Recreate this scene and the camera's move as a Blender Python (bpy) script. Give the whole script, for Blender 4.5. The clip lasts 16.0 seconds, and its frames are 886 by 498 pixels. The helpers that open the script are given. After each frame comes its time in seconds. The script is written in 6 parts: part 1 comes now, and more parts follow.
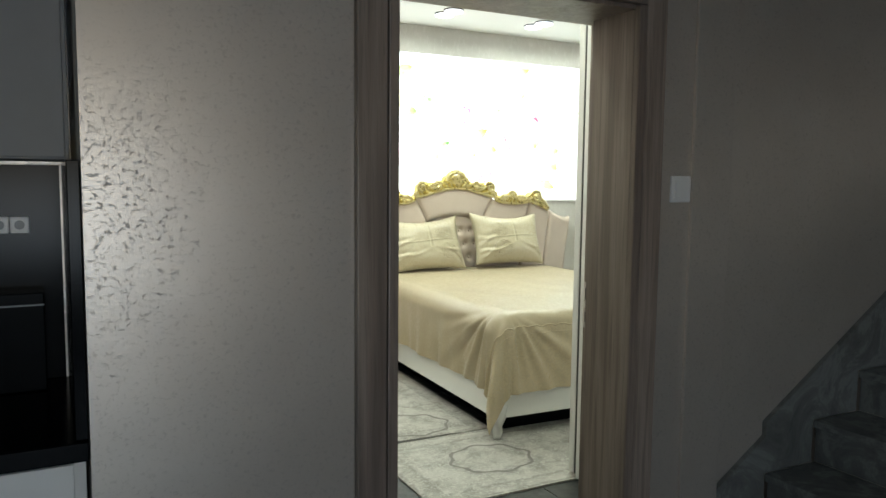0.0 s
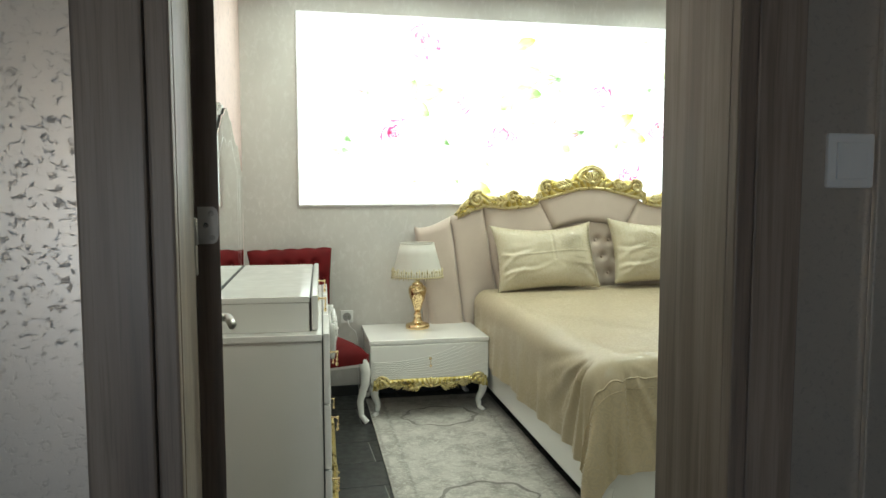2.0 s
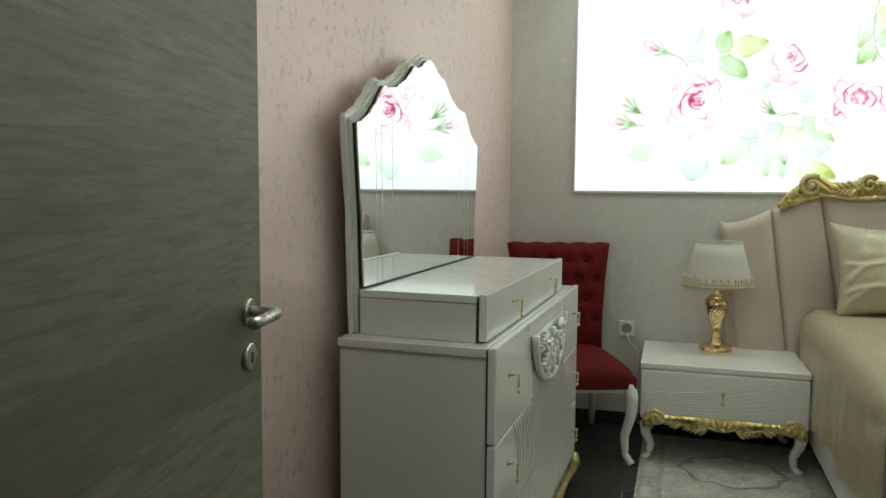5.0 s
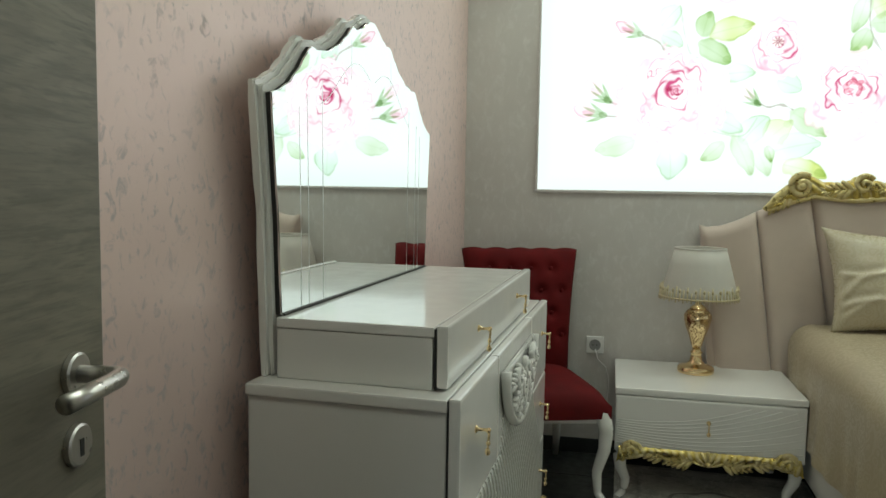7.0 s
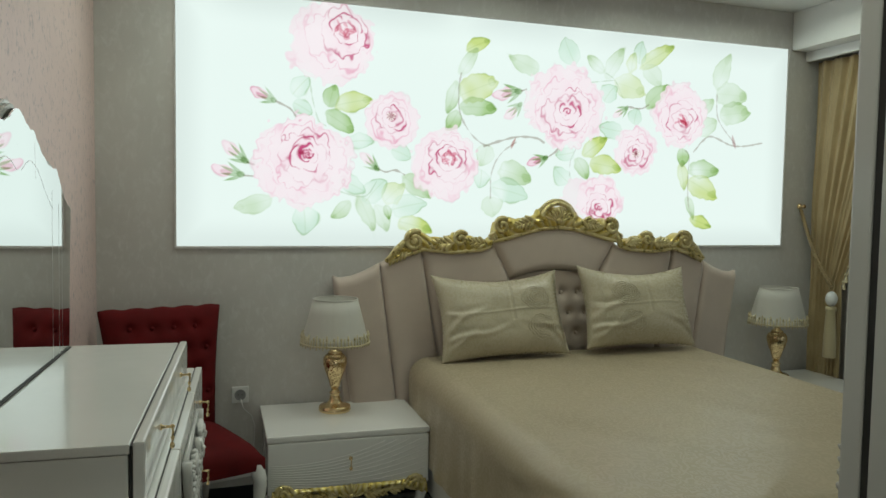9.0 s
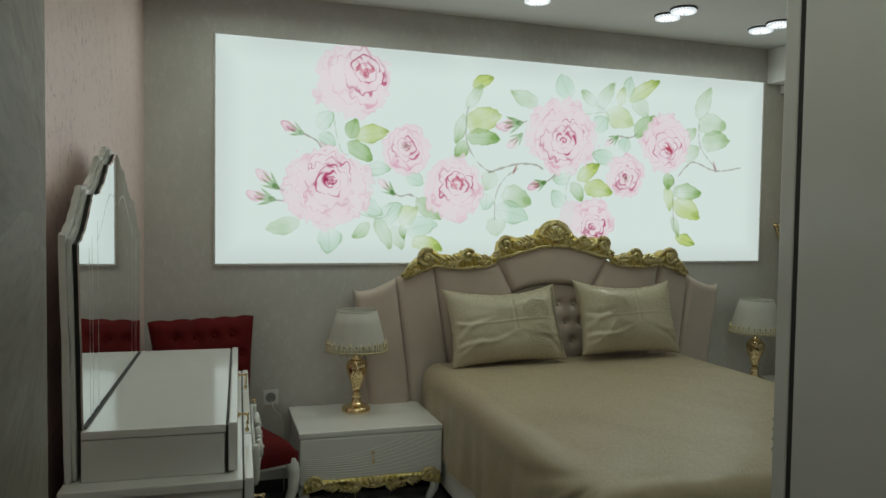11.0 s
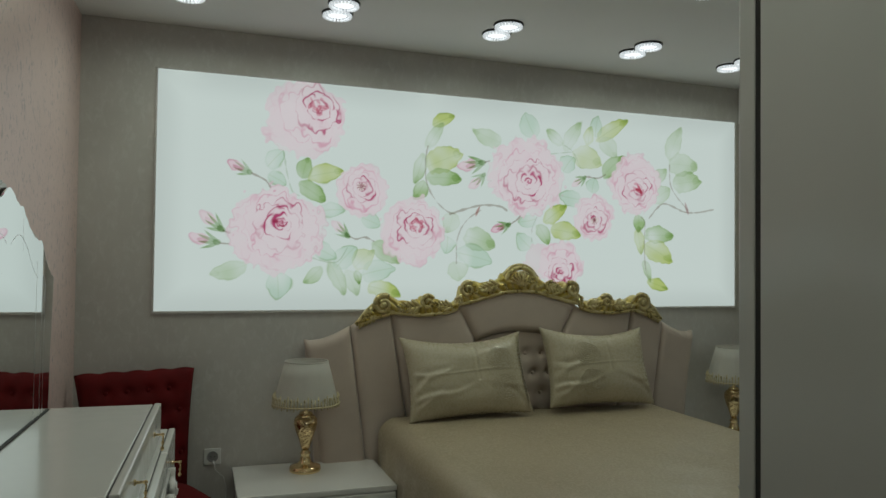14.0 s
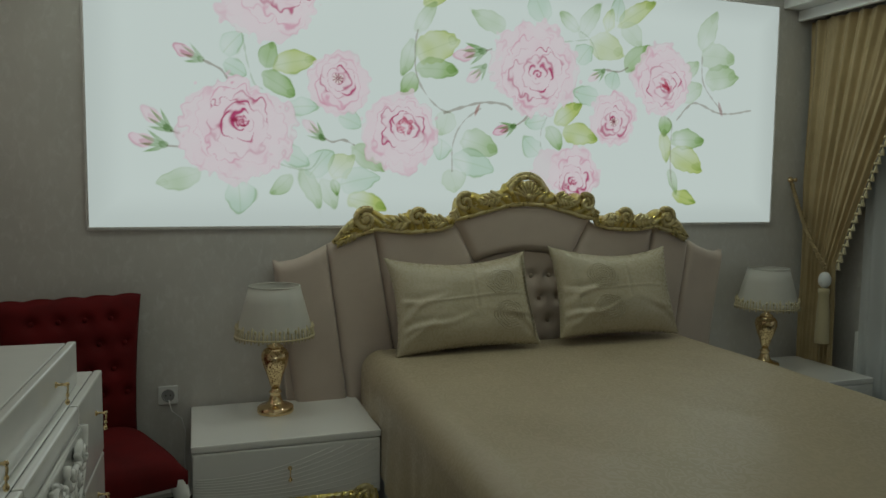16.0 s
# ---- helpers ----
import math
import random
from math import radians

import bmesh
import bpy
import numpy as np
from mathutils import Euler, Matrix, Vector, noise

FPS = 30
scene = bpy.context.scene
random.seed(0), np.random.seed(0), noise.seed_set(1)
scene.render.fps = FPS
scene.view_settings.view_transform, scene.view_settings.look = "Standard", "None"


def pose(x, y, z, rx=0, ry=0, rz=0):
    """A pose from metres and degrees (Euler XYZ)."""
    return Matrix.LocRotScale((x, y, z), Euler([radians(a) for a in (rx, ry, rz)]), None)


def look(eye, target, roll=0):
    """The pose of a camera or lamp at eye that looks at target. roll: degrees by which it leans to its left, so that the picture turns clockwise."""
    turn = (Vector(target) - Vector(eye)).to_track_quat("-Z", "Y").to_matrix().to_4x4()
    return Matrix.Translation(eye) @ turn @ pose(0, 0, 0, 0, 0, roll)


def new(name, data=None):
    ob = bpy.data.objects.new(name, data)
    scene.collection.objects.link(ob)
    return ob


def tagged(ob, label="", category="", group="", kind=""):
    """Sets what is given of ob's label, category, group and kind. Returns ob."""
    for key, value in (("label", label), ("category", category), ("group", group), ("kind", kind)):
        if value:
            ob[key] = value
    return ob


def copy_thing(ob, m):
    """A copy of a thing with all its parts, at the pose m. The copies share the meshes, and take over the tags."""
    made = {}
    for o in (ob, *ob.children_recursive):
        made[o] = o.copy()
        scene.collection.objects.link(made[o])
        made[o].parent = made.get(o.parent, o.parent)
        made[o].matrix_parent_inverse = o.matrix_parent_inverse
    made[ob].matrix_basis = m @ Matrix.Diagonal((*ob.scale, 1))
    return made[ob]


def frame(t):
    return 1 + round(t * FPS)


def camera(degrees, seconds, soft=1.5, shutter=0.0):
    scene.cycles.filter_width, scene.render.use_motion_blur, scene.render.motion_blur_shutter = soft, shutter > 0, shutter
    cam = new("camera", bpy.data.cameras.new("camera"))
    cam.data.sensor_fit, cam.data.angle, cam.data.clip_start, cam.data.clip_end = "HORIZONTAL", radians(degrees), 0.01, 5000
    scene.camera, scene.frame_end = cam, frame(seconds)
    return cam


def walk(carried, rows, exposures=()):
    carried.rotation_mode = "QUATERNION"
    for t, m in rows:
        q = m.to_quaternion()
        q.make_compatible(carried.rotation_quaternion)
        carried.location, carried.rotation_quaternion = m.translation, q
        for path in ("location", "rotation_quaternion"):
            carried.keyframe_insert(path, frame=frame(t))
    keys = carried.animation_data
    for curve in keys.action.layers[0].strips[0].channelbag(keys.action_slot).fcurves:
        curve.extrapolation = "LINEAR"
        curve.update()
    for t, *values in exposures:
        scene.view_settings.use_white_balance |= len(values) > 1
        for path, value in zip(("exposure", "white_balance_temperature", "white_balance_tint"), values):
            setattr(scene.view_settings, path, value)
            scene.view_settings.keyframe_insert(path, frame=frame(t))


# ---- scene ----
cam = camera(61.5, 16.0)
PATH = [
    (0, (-0.002, -0.104, 1.442), (0.932, 1.655, 1.255), 0.6),
    (0.5, (0.253, 0.112, 1.432), (1.097, 1.917, 1.255), 0.1),
    (1, (0.475, 0.26, 1.433), (1.247, 2.097, 1.258), -0.1),
    (1.5, (0.714, 0.49, 1.405), (1.344, 2.381, 1.233), -0.1),
    (2, (0.927, 0.67, 1.378), (1.371, 2.613, 1.21), -0.1),
    (2.5, (1.098, 0.866, 1.376), (1.265, 2.852, 1.209), 0.0),
    (3, (1.191, 1.079, 1.369), (1.137, 3.071, 1.202), 0.2),
    (3.5, (1.296, 1.251, 1.354), (1.044, 3.228, 1.192), 0.0),
    (4, (1.423, 1.338, 1.361), (0.986, 3.282, 1.193), 0.3),
    (4.5, (1.474, 1.413, 1.298), (0.986, 3.346, 1.136), 0.5),
    (4.7, (1.488, 1.423, 1.282), (0.96, 3.345, 1.12), 0.4),
    (6.8, (1.335, 1.872, 1.245), (0.877, 3.812, 1.083), 0.9),
    (7, (1.342, 1.938, 1.257), (0.959, 3.895, 1.096), 0.9),
    (7.5, (1.361, 2.032, 1.32), (1.277, 4.025, 1.168), 1.1),
    (8, (1.317, 1.985, 1.376), (1.518, 3.97, 1.244), 1.3),
    (8.5, (1.226, 1.879, 1.432), (1.68, 3.824, 1.314), 1.1),
    (9, (1.174, 1.765, 1.472), (1.808, 3.658, 1.357), 0.9),
    (9.2, (1.166, 1.704, 1.481), (1.822, 3.59, 1.364), 0.7),
    (11.3, (0.94, 1.372, 1.523), (1.587, 3.263, 1.461), 0.8),
    (11.5, (0.938, 1.361, 1.527), (1.584, 3.253, 1.499), 0.7),
    (12, (0.942, 1.347, 1.547), (1.591, 3.239, 1.593), 0.7),
    (12.5, (0.952, 1.357, 1.55), (1.611, 3.242, 1.67), 0.7),
    (13, (0.979, 1.386, 1.535), (1.648, 3.265, 1.677), 0.7),
    (13.5, (1.068, 1.467, 1.515), (1.745, 3.345, 1.642), 0.6),
    (13.8, (1.132, 1.521, 1.506), (1.814, 3.4, 1.586), 0.5),
    (14, (1.176, 1.565, 1.493), (1.86, 3.444, 1.543), 0.6),
    (14.5, (1.239, 1.697, 1.47), (1.919, 3.578, 1.456), 0.7),
    (15, (1.284, 1.859, 1.477), (1.96, 3.739, 1.394), 0.7),
    (15.5, (1.339, 2.001, 1.454), (2.016, 3.877, 1.309), 0.6),
    (16, (1.415, 2.125, 1.445), (2.099, 3.997, 1.278), 0.6),
]
EXPO = [(0.0, 2.05), (1.0, 1.95), (2.0, 1.68), (3.0, 1.22), (3.5, 1.03), (4.0, 0.86), (4.5, 0.79), (7.0, 0.70), (8.0, 0.49), (9.0, 0.29), (11.5, -0.15), (13.0, -0.3), (14.5, -0.42), (16.0, -0.48)]
walk(cam, [(t, look(eye, target, roll)) for t, eye, target, roll in PATH], EXPO)

# ---- plan, in metres ----
WALL_Y = 5.52          # face of the wall behind the bed
CEIL = 2.70
DOOR_H0, DOOR_H1 = 1.69, 1.95   # hall face and bedroom face of the door wall
OPEN_L, OPEN_R, OPEN_T = 0.808, 1.605, 1.965
SKEW = -3.2            # turn of the pink wall and of what stands along it
PINK_X = 0.745         # pink wall at the bed wall


def pink_x(y):
    return PINK_X - (WALL_Y - y) * math.tan(radians(-SKEW))


# ---- world and lights ----
world = bpy.data.worlds.new("world")
scene.world = world
world.use_nodes = True
sky = world.node_tree.nodes.new("ShaderNodeTexSky")
sky.sky_type, sky.sun_disc = "NISHITA", False
sky.sun_elevation, sky.sun_rotation = radians(35), radians(200)
world.node_tree.links.new(sky.outputs[0], world.node_tree.nodes["Background"].inputs[0])
world.node_tree.nodes["Background"].inputs[1].default_value = 0.08


def area_lamp(name, m, sx, sy, power, colour=(1, 1, 1), shape="RECTANGLE", spread=180):
    lamp = bpy.data.lights.new(name, "AREA")
    lamp.shape, lamp.size, lamp.size_y, lamp.energy, lamp.color, lamp.spread = shape, sx, sy, power, colour, radians(spread)
    ob = new(name, lamp)
    ob.matrix_world = m
    return ob


HALL_WINDOW = (-0.15, -3.93, 1.02)
area_lamp("hall_daylight", look(HALL_WINDOW, (-0.15, 0, 1.02)), 1.2, 0.8, 9.2, (0.72, 0.87, 1.0))
area_lamp("bedroom_daylight", look((4.99, 3.6, 1.35), (0, 3.6, 1.2)), 1.6, 1.3, 3.0, (0.85, 0.93, 1.0))
# the last two pairs, by the door, are unseen, added to brighten the dresser's side
SPOTS = [(1.226, 4.97, 90), (1.895, 4.97, 90), (2.72, 4.965, 90), (3.556, 4.99, 90), (4.247, 5.02, 90), (2.252, 4.067, 90), (3.315, 4.088, 90), (1.10, 2.46, 90), (1.78, 2.46, 90)]
SPOT_GAP = 0.147
SPOT_POWER = 1.04
for sx, sy, _ in SPOTS:
    for s in (-0.5, 0.5):
        area_lamp("spot_light", pose(sx, sy + s * SPOT_GAP, CEIL - 0.045), 0.07, 0.07, SPOT_POWER, (0.87, 1.0, 0.85), "DISK", 170)


# ---- materials ----
class Nodes:
    """A small builder for one material's node tree."""

    def __init__(self, name):
        self.mat = bpy.data.materials.new(name)
        self.mat.use_nodes = True
        self.tree = self.mat.node_tree
        self.bsdf = self.tree.nodes["Principled BSDF"]
        self.coords = self.tree.nodes.new("ShaderNodeTexCoord")

    def put(self, kind, **values):
        node = self.tree.nodes.new(kind)
        for key, value in values.items():
            if key in node.inputs:
                node.inputs[key].default_value = value
        return node

    def link(self, a, b):
        self.tree.links.new(a, b)

    def mapped(self, scale=(1, 1, 1), turn=(0, 0, 0), space="Object"):
        m = self.tree.nodes.new("ShaderNodeMapping")
        m.inputs["Scale"].default_value = scale
        m.inputs["Rotation"].default_value = [radians(a) for a in turn]
        self.link(self.coords.outputs[space], m.inputs["Vector"])
        return m.outputs[0]

    def noise(self, vector, scale, detail=4.0, rough=0.55, warp=0.0):
        n = self.put("ShaderNodeTexNoise", Scale=scale, Detail=detail, Roughness=rough, Distortion=warp)
        self.link(vector, n.inputs["Vector"])
        return n.outputs["Fac"]

    def ramp(self, fac, stops):
        r = self.tree.nodes.new("ShaderNodeValToRGB")
        while len(r.color_ramp.elements) < len(stops):
            r.color_ramp.elements.new(0.5)
        for e, (p, c) in zip(r.color_ramp.elements, stops):
            e.position, e.color = p, (*c, 1) if len(c) == 3 else c
        self.link(fac, r.inputs[0])
        return r.outputs[0]

    def grey(self, fac, lo, hi, a=0.0, b=1.0):
        m = self.put("ShaderNodeMapRange")
        m.inputs["From Min"].default_value, m.inputs["From Max"].default_value = lo, hi
        m.inputs["To Min"].default_value, m.inputs["To Max"].default_value = a, b
        self.link(fac, m.inputs["Value"])
        return m.outputs[0]

    def maths(self, op, a, b):
        m = self.tree.nodes.new("ShaderNodeMath")
        m.operation = op
        for n, v in enumerate((a, b)):
            if isinstance(v, (int, float)):
                m.inputs[n].default_value = v
            else:
                self.link(v, m.inputs[n])
        return m.outputs[0]

    def mix(self, fac, a, b, blend="MIX"):
        m = self.tree.nodes.new("ShaderNodeMix")
        m.data_type, m.blend_type = "RGBA", blend
        for n, v in ((0, fac), (6, a), (7, b)):
            if isinstance(v, (int, float)):
                m.inputs[n].default_value = v
            elif isinstance(v, tuple):
                m.inputs[n].default_value = (*v, 1)
            else:
                self.link(v, m.inputs[n])
        return m.outputs[2]

    def bump(self, height, strength=0.3, depth=0.002):
        b = self.put("ShaderNodeBump", Strength=strength, Distance=depth)
        self.link(height, b.inputs["Height"])
        self.link(b.outputs[0], self.bsdf.inputs["Normal"])

    def base(self, colour):
        if isinstance(colour, tuple):
            self.bsdf.inputs["Base Color"].default_value = (*colour, 1)
        else:
            self.link(colour, self.bsdf.inputs["Base Color"])

    def set(self, **values):
        for key, value in values.items():
            socket = self.bsdf.inputs[key.replace("_", " ")]
            if isinstance(value, (int, float, tuple)):
                socket.default_value = value
            else:
                self.link(value, socket)
        return self.mat


def plaster(name, light, dark, flake, rough=0.5, metal=0.0, flakes=True, size=22.0, tint=0.6, cover=(0.30, 0.56)):
    """Decorative trowelled plaster: a pearly ground with smeared, duller flecks."""
    n = Nodes(name)
    v = n.mapped()
    cloud = n.noise(v, 1.7, 5, 0.6)
    c = n.ramp(cloud, [(0.3, dark), (0.7, light)])
    if flakes:
        smear = n.noise(n.mapped((0.8, 0.8, 1.0) if size > 50 else (1.0, 1.0, 0.75)), size, 5, 0.62, 0.7)
        patch = n.grey(n.noise(v, 3.1, 4, 0.65), *cover)
        mask = n.maths("MULTIPLY", n.grey(smear, 0.54, 0.66, 0, 0.8 if size < 50 else 0.55), patch)
        c = n.mix(n.maths("MULTIPLY", mask, tint), c, flake)
        n.set(Roughness=n.grey(mask, 0, 1, rough, 0.75), Metallic=n.grey(mask, 0, 1, metal, 0.15))
        n.bump(n.maths("ADD", n.maths("MULTIPLY", mask, -0.6), n.maths("MULTIPLY", n.noise(v, 60, 4), 0.25)), 0.25, 0.0018)
        n.base(c)
        return n.mat
    fine = n.noise(n.mapped((1, 1, 0.6)), 32, 6, 0.65, 0.6)
    c = n.mix(n.grey(fine, 0.5, 0.72, 0, 0.45), c, flake)
    n.set(Roughness=n.grey(fine, 0.3, 0.7, rough + 0.1, rough - 0.08))
    n.bump(fine, 0.16, 0.0015)
    n.base(c)
    return n.set(Metallic=metal)


def wood(name, light, dark, along, rough=0.45, scale=1.0, bump=0.15, pore=0.3):
    """Laminate wood grain; along: 0, 1 or 2, the axis of the grain."""
    n = Nodes(name)
    stretch = [8.0 * scale] * 3
    stretch[along] = 0.5 * scale
    broad = n.noise(n.mapped(stretch), 1.3, 4, 0.5, 0.25)
    lines = [46.0 * scale] * 3
    lines[along] = 1.5 * scale
    grain = n.noise(n.mapped(lines), 1.2, 4, 0.6, 0.3)
    fine = [170.0] * 3
    fine[along] = 4.0
    pores = n.noise(n.mapped(fine), 1.5, 4, 0.7, 0.2)
    mid = tuple((a + b) / 2 for a, b in zip(light, dark))
    c = n.ramp(broad, [(0.30, dark), (0.46, mid), (0.56, light), (0.70, mid)])
    c = n.mix(n.grey(grain, 0.48, 0.66, 0, 0.5), c, tuple(x * 0.75 for x in dark))
    c = n.mix(n.grey(pores, 0.50, 0.68, 0, pore), c, tuple(x * 0.5 for x in dark))
    n.base(c)
    n.bump(n.maths("ADD", pores, grain), bump, 0.001)
    return n.set(Roughness=n.grey(broad, 0.3, 0.7, rough - 0.05, rough + 0.1))


def leaf_wood(name, tones):
    """Grey-brown laminate in lengthwise veneer strips of uneven height, each with its own figure, and fine short pores."""
    n = Nodes(name)
    sep = n.tree.nodes.new("ShaderNodeSeparateXYZ")
    n.link(n.coords.outputs["Object"], sep.inputs[0])
    waver = n.noise(n.mapped((1.0, 0.35, 0.8)), 2.2, 2, 0.5)
    level = n.maths("ADD", n.maths("MULTIPLY", sep.outputs[2], 6.3), n.maths("MULTIPLY", waver, 1.3))
    strip = n.tree.nodes.new("ShaderNodeTexWhiteNoise")
    strip.noise_dimensions = "1D"
    n.link(n.maths("FLOOR", level, 0.0), strip.inputs["W"])
    shift = n.tree.nodes.new("ShaderNodeVectorMath")
    shift.operation = "MULTIPLY_ADD"
    n.link(strip.outputs["Color"], shift.inputs[0])
    shift.inputs[1].default_value = (7.0, 5.0, 3.0)
    n.link(n.mapped((1.0, 0.16, 1.0)), shift.inputs[2])
    broad = n.noise(shift.outputs[0], 11.0, 5, 0.6, 0.5)
    c = n.ramp(broad, [(0.30, tones[0]), (0.43, tones[2]), (0.50, tones[1]), (0.57, tones[2]), (0.70, tones[0])])
    c = n.mix(n.grey(strip.outputs["Value"], 0.2, 0.9, 0, 0.8), c, tuple(x * 0.86 for x in tones[0]))
    mid = n.noise(n.mapped((1.0, 0.09, 1.0)), 70.0, 4, 0.65, 0.4)
    c = n.mix(n.grey(mid, 0.48, 0.64, 0, 0.55), c, tuple(x * 0.66 for x in tones[0]))
    pores = n.noise(n.mapped((1.0, 0.10, 1.0)), 230.0, 3, 0.6)
    c = n.mix(n.grey(pores, 0.52, 0.70, 0, 0.35), c, tuple(x * 0.6 for x in tones[0]))
    n.base(c)
    n.bump(pores, 0.15, 0.0006)
    return n.set(Roughness=n.grey(broad, 0.3, 0.7, 0.45, 0.58))


def net_brass(name):
    """Polished brass openwork: bright wires over dark gaps."""
    n = Nodes(name)
    cell = n.put("ShaderNodeTexVoronoi", Scale=110.0)
    cell.feature = "DISTANCE_TO_EDGE"
    n.link(n.mapped(), cell.inputs["Vector"])
    gap = n.grey(cell.outputs["Distance"], 0.14, 0.24)
    n.base(n.mix(gap, (0.88, 0.68, 0.38), (0.20, 0.10, 0.035)))
    n.bump(gap, -0.6, 0.002)
    return n.set(Metallic=1.0, Roughness=n.grey(gap, 0, 1, 0.18, 0.45))


def lacquer(name, colour, rough=0.12, coat=0.4, vary=0.03):
    n = Nodes(name)
    c = n.noise(n.mapped(), 3.0, 3)
    n.base(n.mix(n.grey(c, 0.3, 0.7), tuple(x * (1 - vary) for x in colour), colour))
    n.bump(n.noise(n.mapped(), 6.0, 2), 0.03, 0.002)
    n.set(Roughness=n.grey(n.noise(n.mapped(), 14, 3), 0.3, 0.7, rough, rough + 0.07))
    return n.set(Coat_Weight=coat, Coat_Roughness=0.06)


def fabric(name, light, dark, weave=900.0, sheen=0.3, rough=0.85, pattern=0.0, gloss=0.5, weight=0.12):
    n = Nodes(name)
    cloud = n.noise(n.mapped(), 5.0, 4)
    c = n.mix(n.grey(cloud, 0.3, 0.7), dark, light)
    thread = n.noise(n.mapped(), weave, 2)
    c = n.mix(n.grey(thread, 0.35, 0.7, 0, 0.12), c, tuple(x * 0.75 for x in dark))
    h = thread
    r = rough
    if pattern:
        cell = n.put("ShaderNodeTexVoronoi", Scale=34.0)
        cell.feature = "SMOOTH_F1"
        n.link(n.mapped((1, 0.8, 1)), cell.inputs["Vector"])
        figure = n.grey(n.maths("SINE", n.maths("MULTIPLY", cell.outputs["Distance"], 26.0), 0.0), -0.2, 0.5)
        c = n.mix(n.maths("MULTIPLY", figure, pattern), c, tuple(min(1, x * 1.28) for x in light))
        r = n.grey(figure, 0, 1, rough, rough - 0.16)
        h = n.maths("ADD", thread, n.maths("MULTIPLY", figure, 0.8))
    n.base(c)
    n.bump(h, weight, 0.0008)
    n.set(Roughness=r, Sheen_Weight=sheen, Sheen_Roughness=0.4)
    return n.set(Specular_IOR_Level=gloss)


def metal(name, colour, rough=0.2, worn=0.1):
    n = Nodes(name)
    n.base(colour)
    n.set(Roughness=n.grey(n.noise(n.mapped(), 60, 3), 0.3, 0.7, rough, rough + worn))
    return n.set(Metallic=1.0)


def plain(name, colour, rough=0.5, metallic=0.0, vary=0.06, size=12.0):
    n = Nodes(name)
    n.base(n.mix(n.grey(n.noise(n.mapped(), size, 4), 0.3, 0.7), tuple(x * (1 - vary) for x in colour), colour))
    n.bump(n.noise(n.mapped(), 160, 2), 0.06, 0.001)
    return n.set(Roughness=rough, Metallic=metallic)


def gilded(name):
    """Carved wood, white ground with worn gold leaf rubbed over the high parts."""
    n = Nodes(name)
    wear = n.noise(n.mapped(), 26, 5, 0.65)
    geo = n.tree.nodes.new("ShaderNodeNewGeometry")
    high = n.grey(geo.outputs["Pointiness"], 0.46, 0.54)
    gold = n.ramp(wear, [(0.3, (0.36, 0.265, 0.055)), (0.7, (0.62, 0.48, 0.14))])
    mask = n.grey(n.maths("ADD", n.maths("MULTIPLY", high, 0.55), n.maths("MULTIPLY", wear, 0.7)), 0.70, 1.10)
    n.base(n.mix(mask, gold, (0.66, 0.58, 0.36)))
    n.bump(n.noise(n.mapped(), 140, 3), 0.2, 0.001)
    return n.set(Roughness=n.grey(wear, 0.3, 0.7, 0.22, 0.42), Metallic=n.grey(mask, 0, 1, 0.8, 0.3))


def slate():
    n = Nodes("slate_tile")
    info = n.tree.nodes.new("ShaderNodeObjectInfo")
    v = n.mapped()
    c = n.ramp(n.noise(v, 7, 6, 0.65), [(0.3, (0.010, 0.011, 0.011)), (0.7, (0.028, 0.030, 0.029))])
    n.base(n.mix(n.grey(info.outputs["Random"], 0, 1, 0, 0.35), c, (0.035, 0.036, 0.034)))
    n.bump(n.noise(v, 18, 6, 0.7), 0.35, 0.003)
    return n.set(Roughness=n.grey(n.noise(v, 25, 4), 0.3, 0.7, 0.28, 0.5))


def rug_wool():
    """Grey and cream rug: worn border bands and an eight-sided medallion, in the rug's own coordinates."""
    n = Nodes("rug_wool")
    sep = n.tree.nodes.new("ShaderNodeSeparateXYZ")
    n.link(n.coords.outputs["UV"], sep.inputs[0])
    wobble = n.grey(n.noise(n.mapped(), 14, 4), 0.2, 0.8, -0.05, 0.05)
    ax = n.maths("ABSOLUTE", n.maths("ADD", sep.outputs[0], n.maths("MULTIPLY", wobble, 0.12)), 0)
    ay = n.maths("ABSOLUTE", n.maths("ADD", sep.outputs[1], n.maths("MULTIPLY", wobble, 0.12)), 0)
    edge = n.maths("MINIMUM", ax, ay)  # distance from the long and short edges, set in the UVs
    bands = n.ramp(edge, [(0.0, (0.42, 0.40, 0.36)), (0.015, (0.27, 0.25, 0.23)), (0.03, (0.50, 0.48, 0.44)), (0.085, (0.40, 0.38, 0.34)), (0.10, (0.26, 0.245, 0.22)), (0.115, (0.47, 0.45, 0.41))])
    cloud = n.noise(n.mapped(), 6.5, 6, 0.68)
    c = n.mix(n.grey(cloud, 0.42, 0.62, 0, 0.85), bands, (0.25, 0.23, 0.205))
    vein = n.noise(n.mapped(), 30, 5, 0.7, 1.5)
    c = n.mix(n.grey(vein, 0.50, 0.60, 0, 0.6), c, (0.62, 0.60, 0.55))
    n.base(c)
    n.bump(n.noise(n.mapped(), 420, 2), 0.6, 0.003)
    return n.set(Roughness=0.95, Sheen_Weight=0.2)


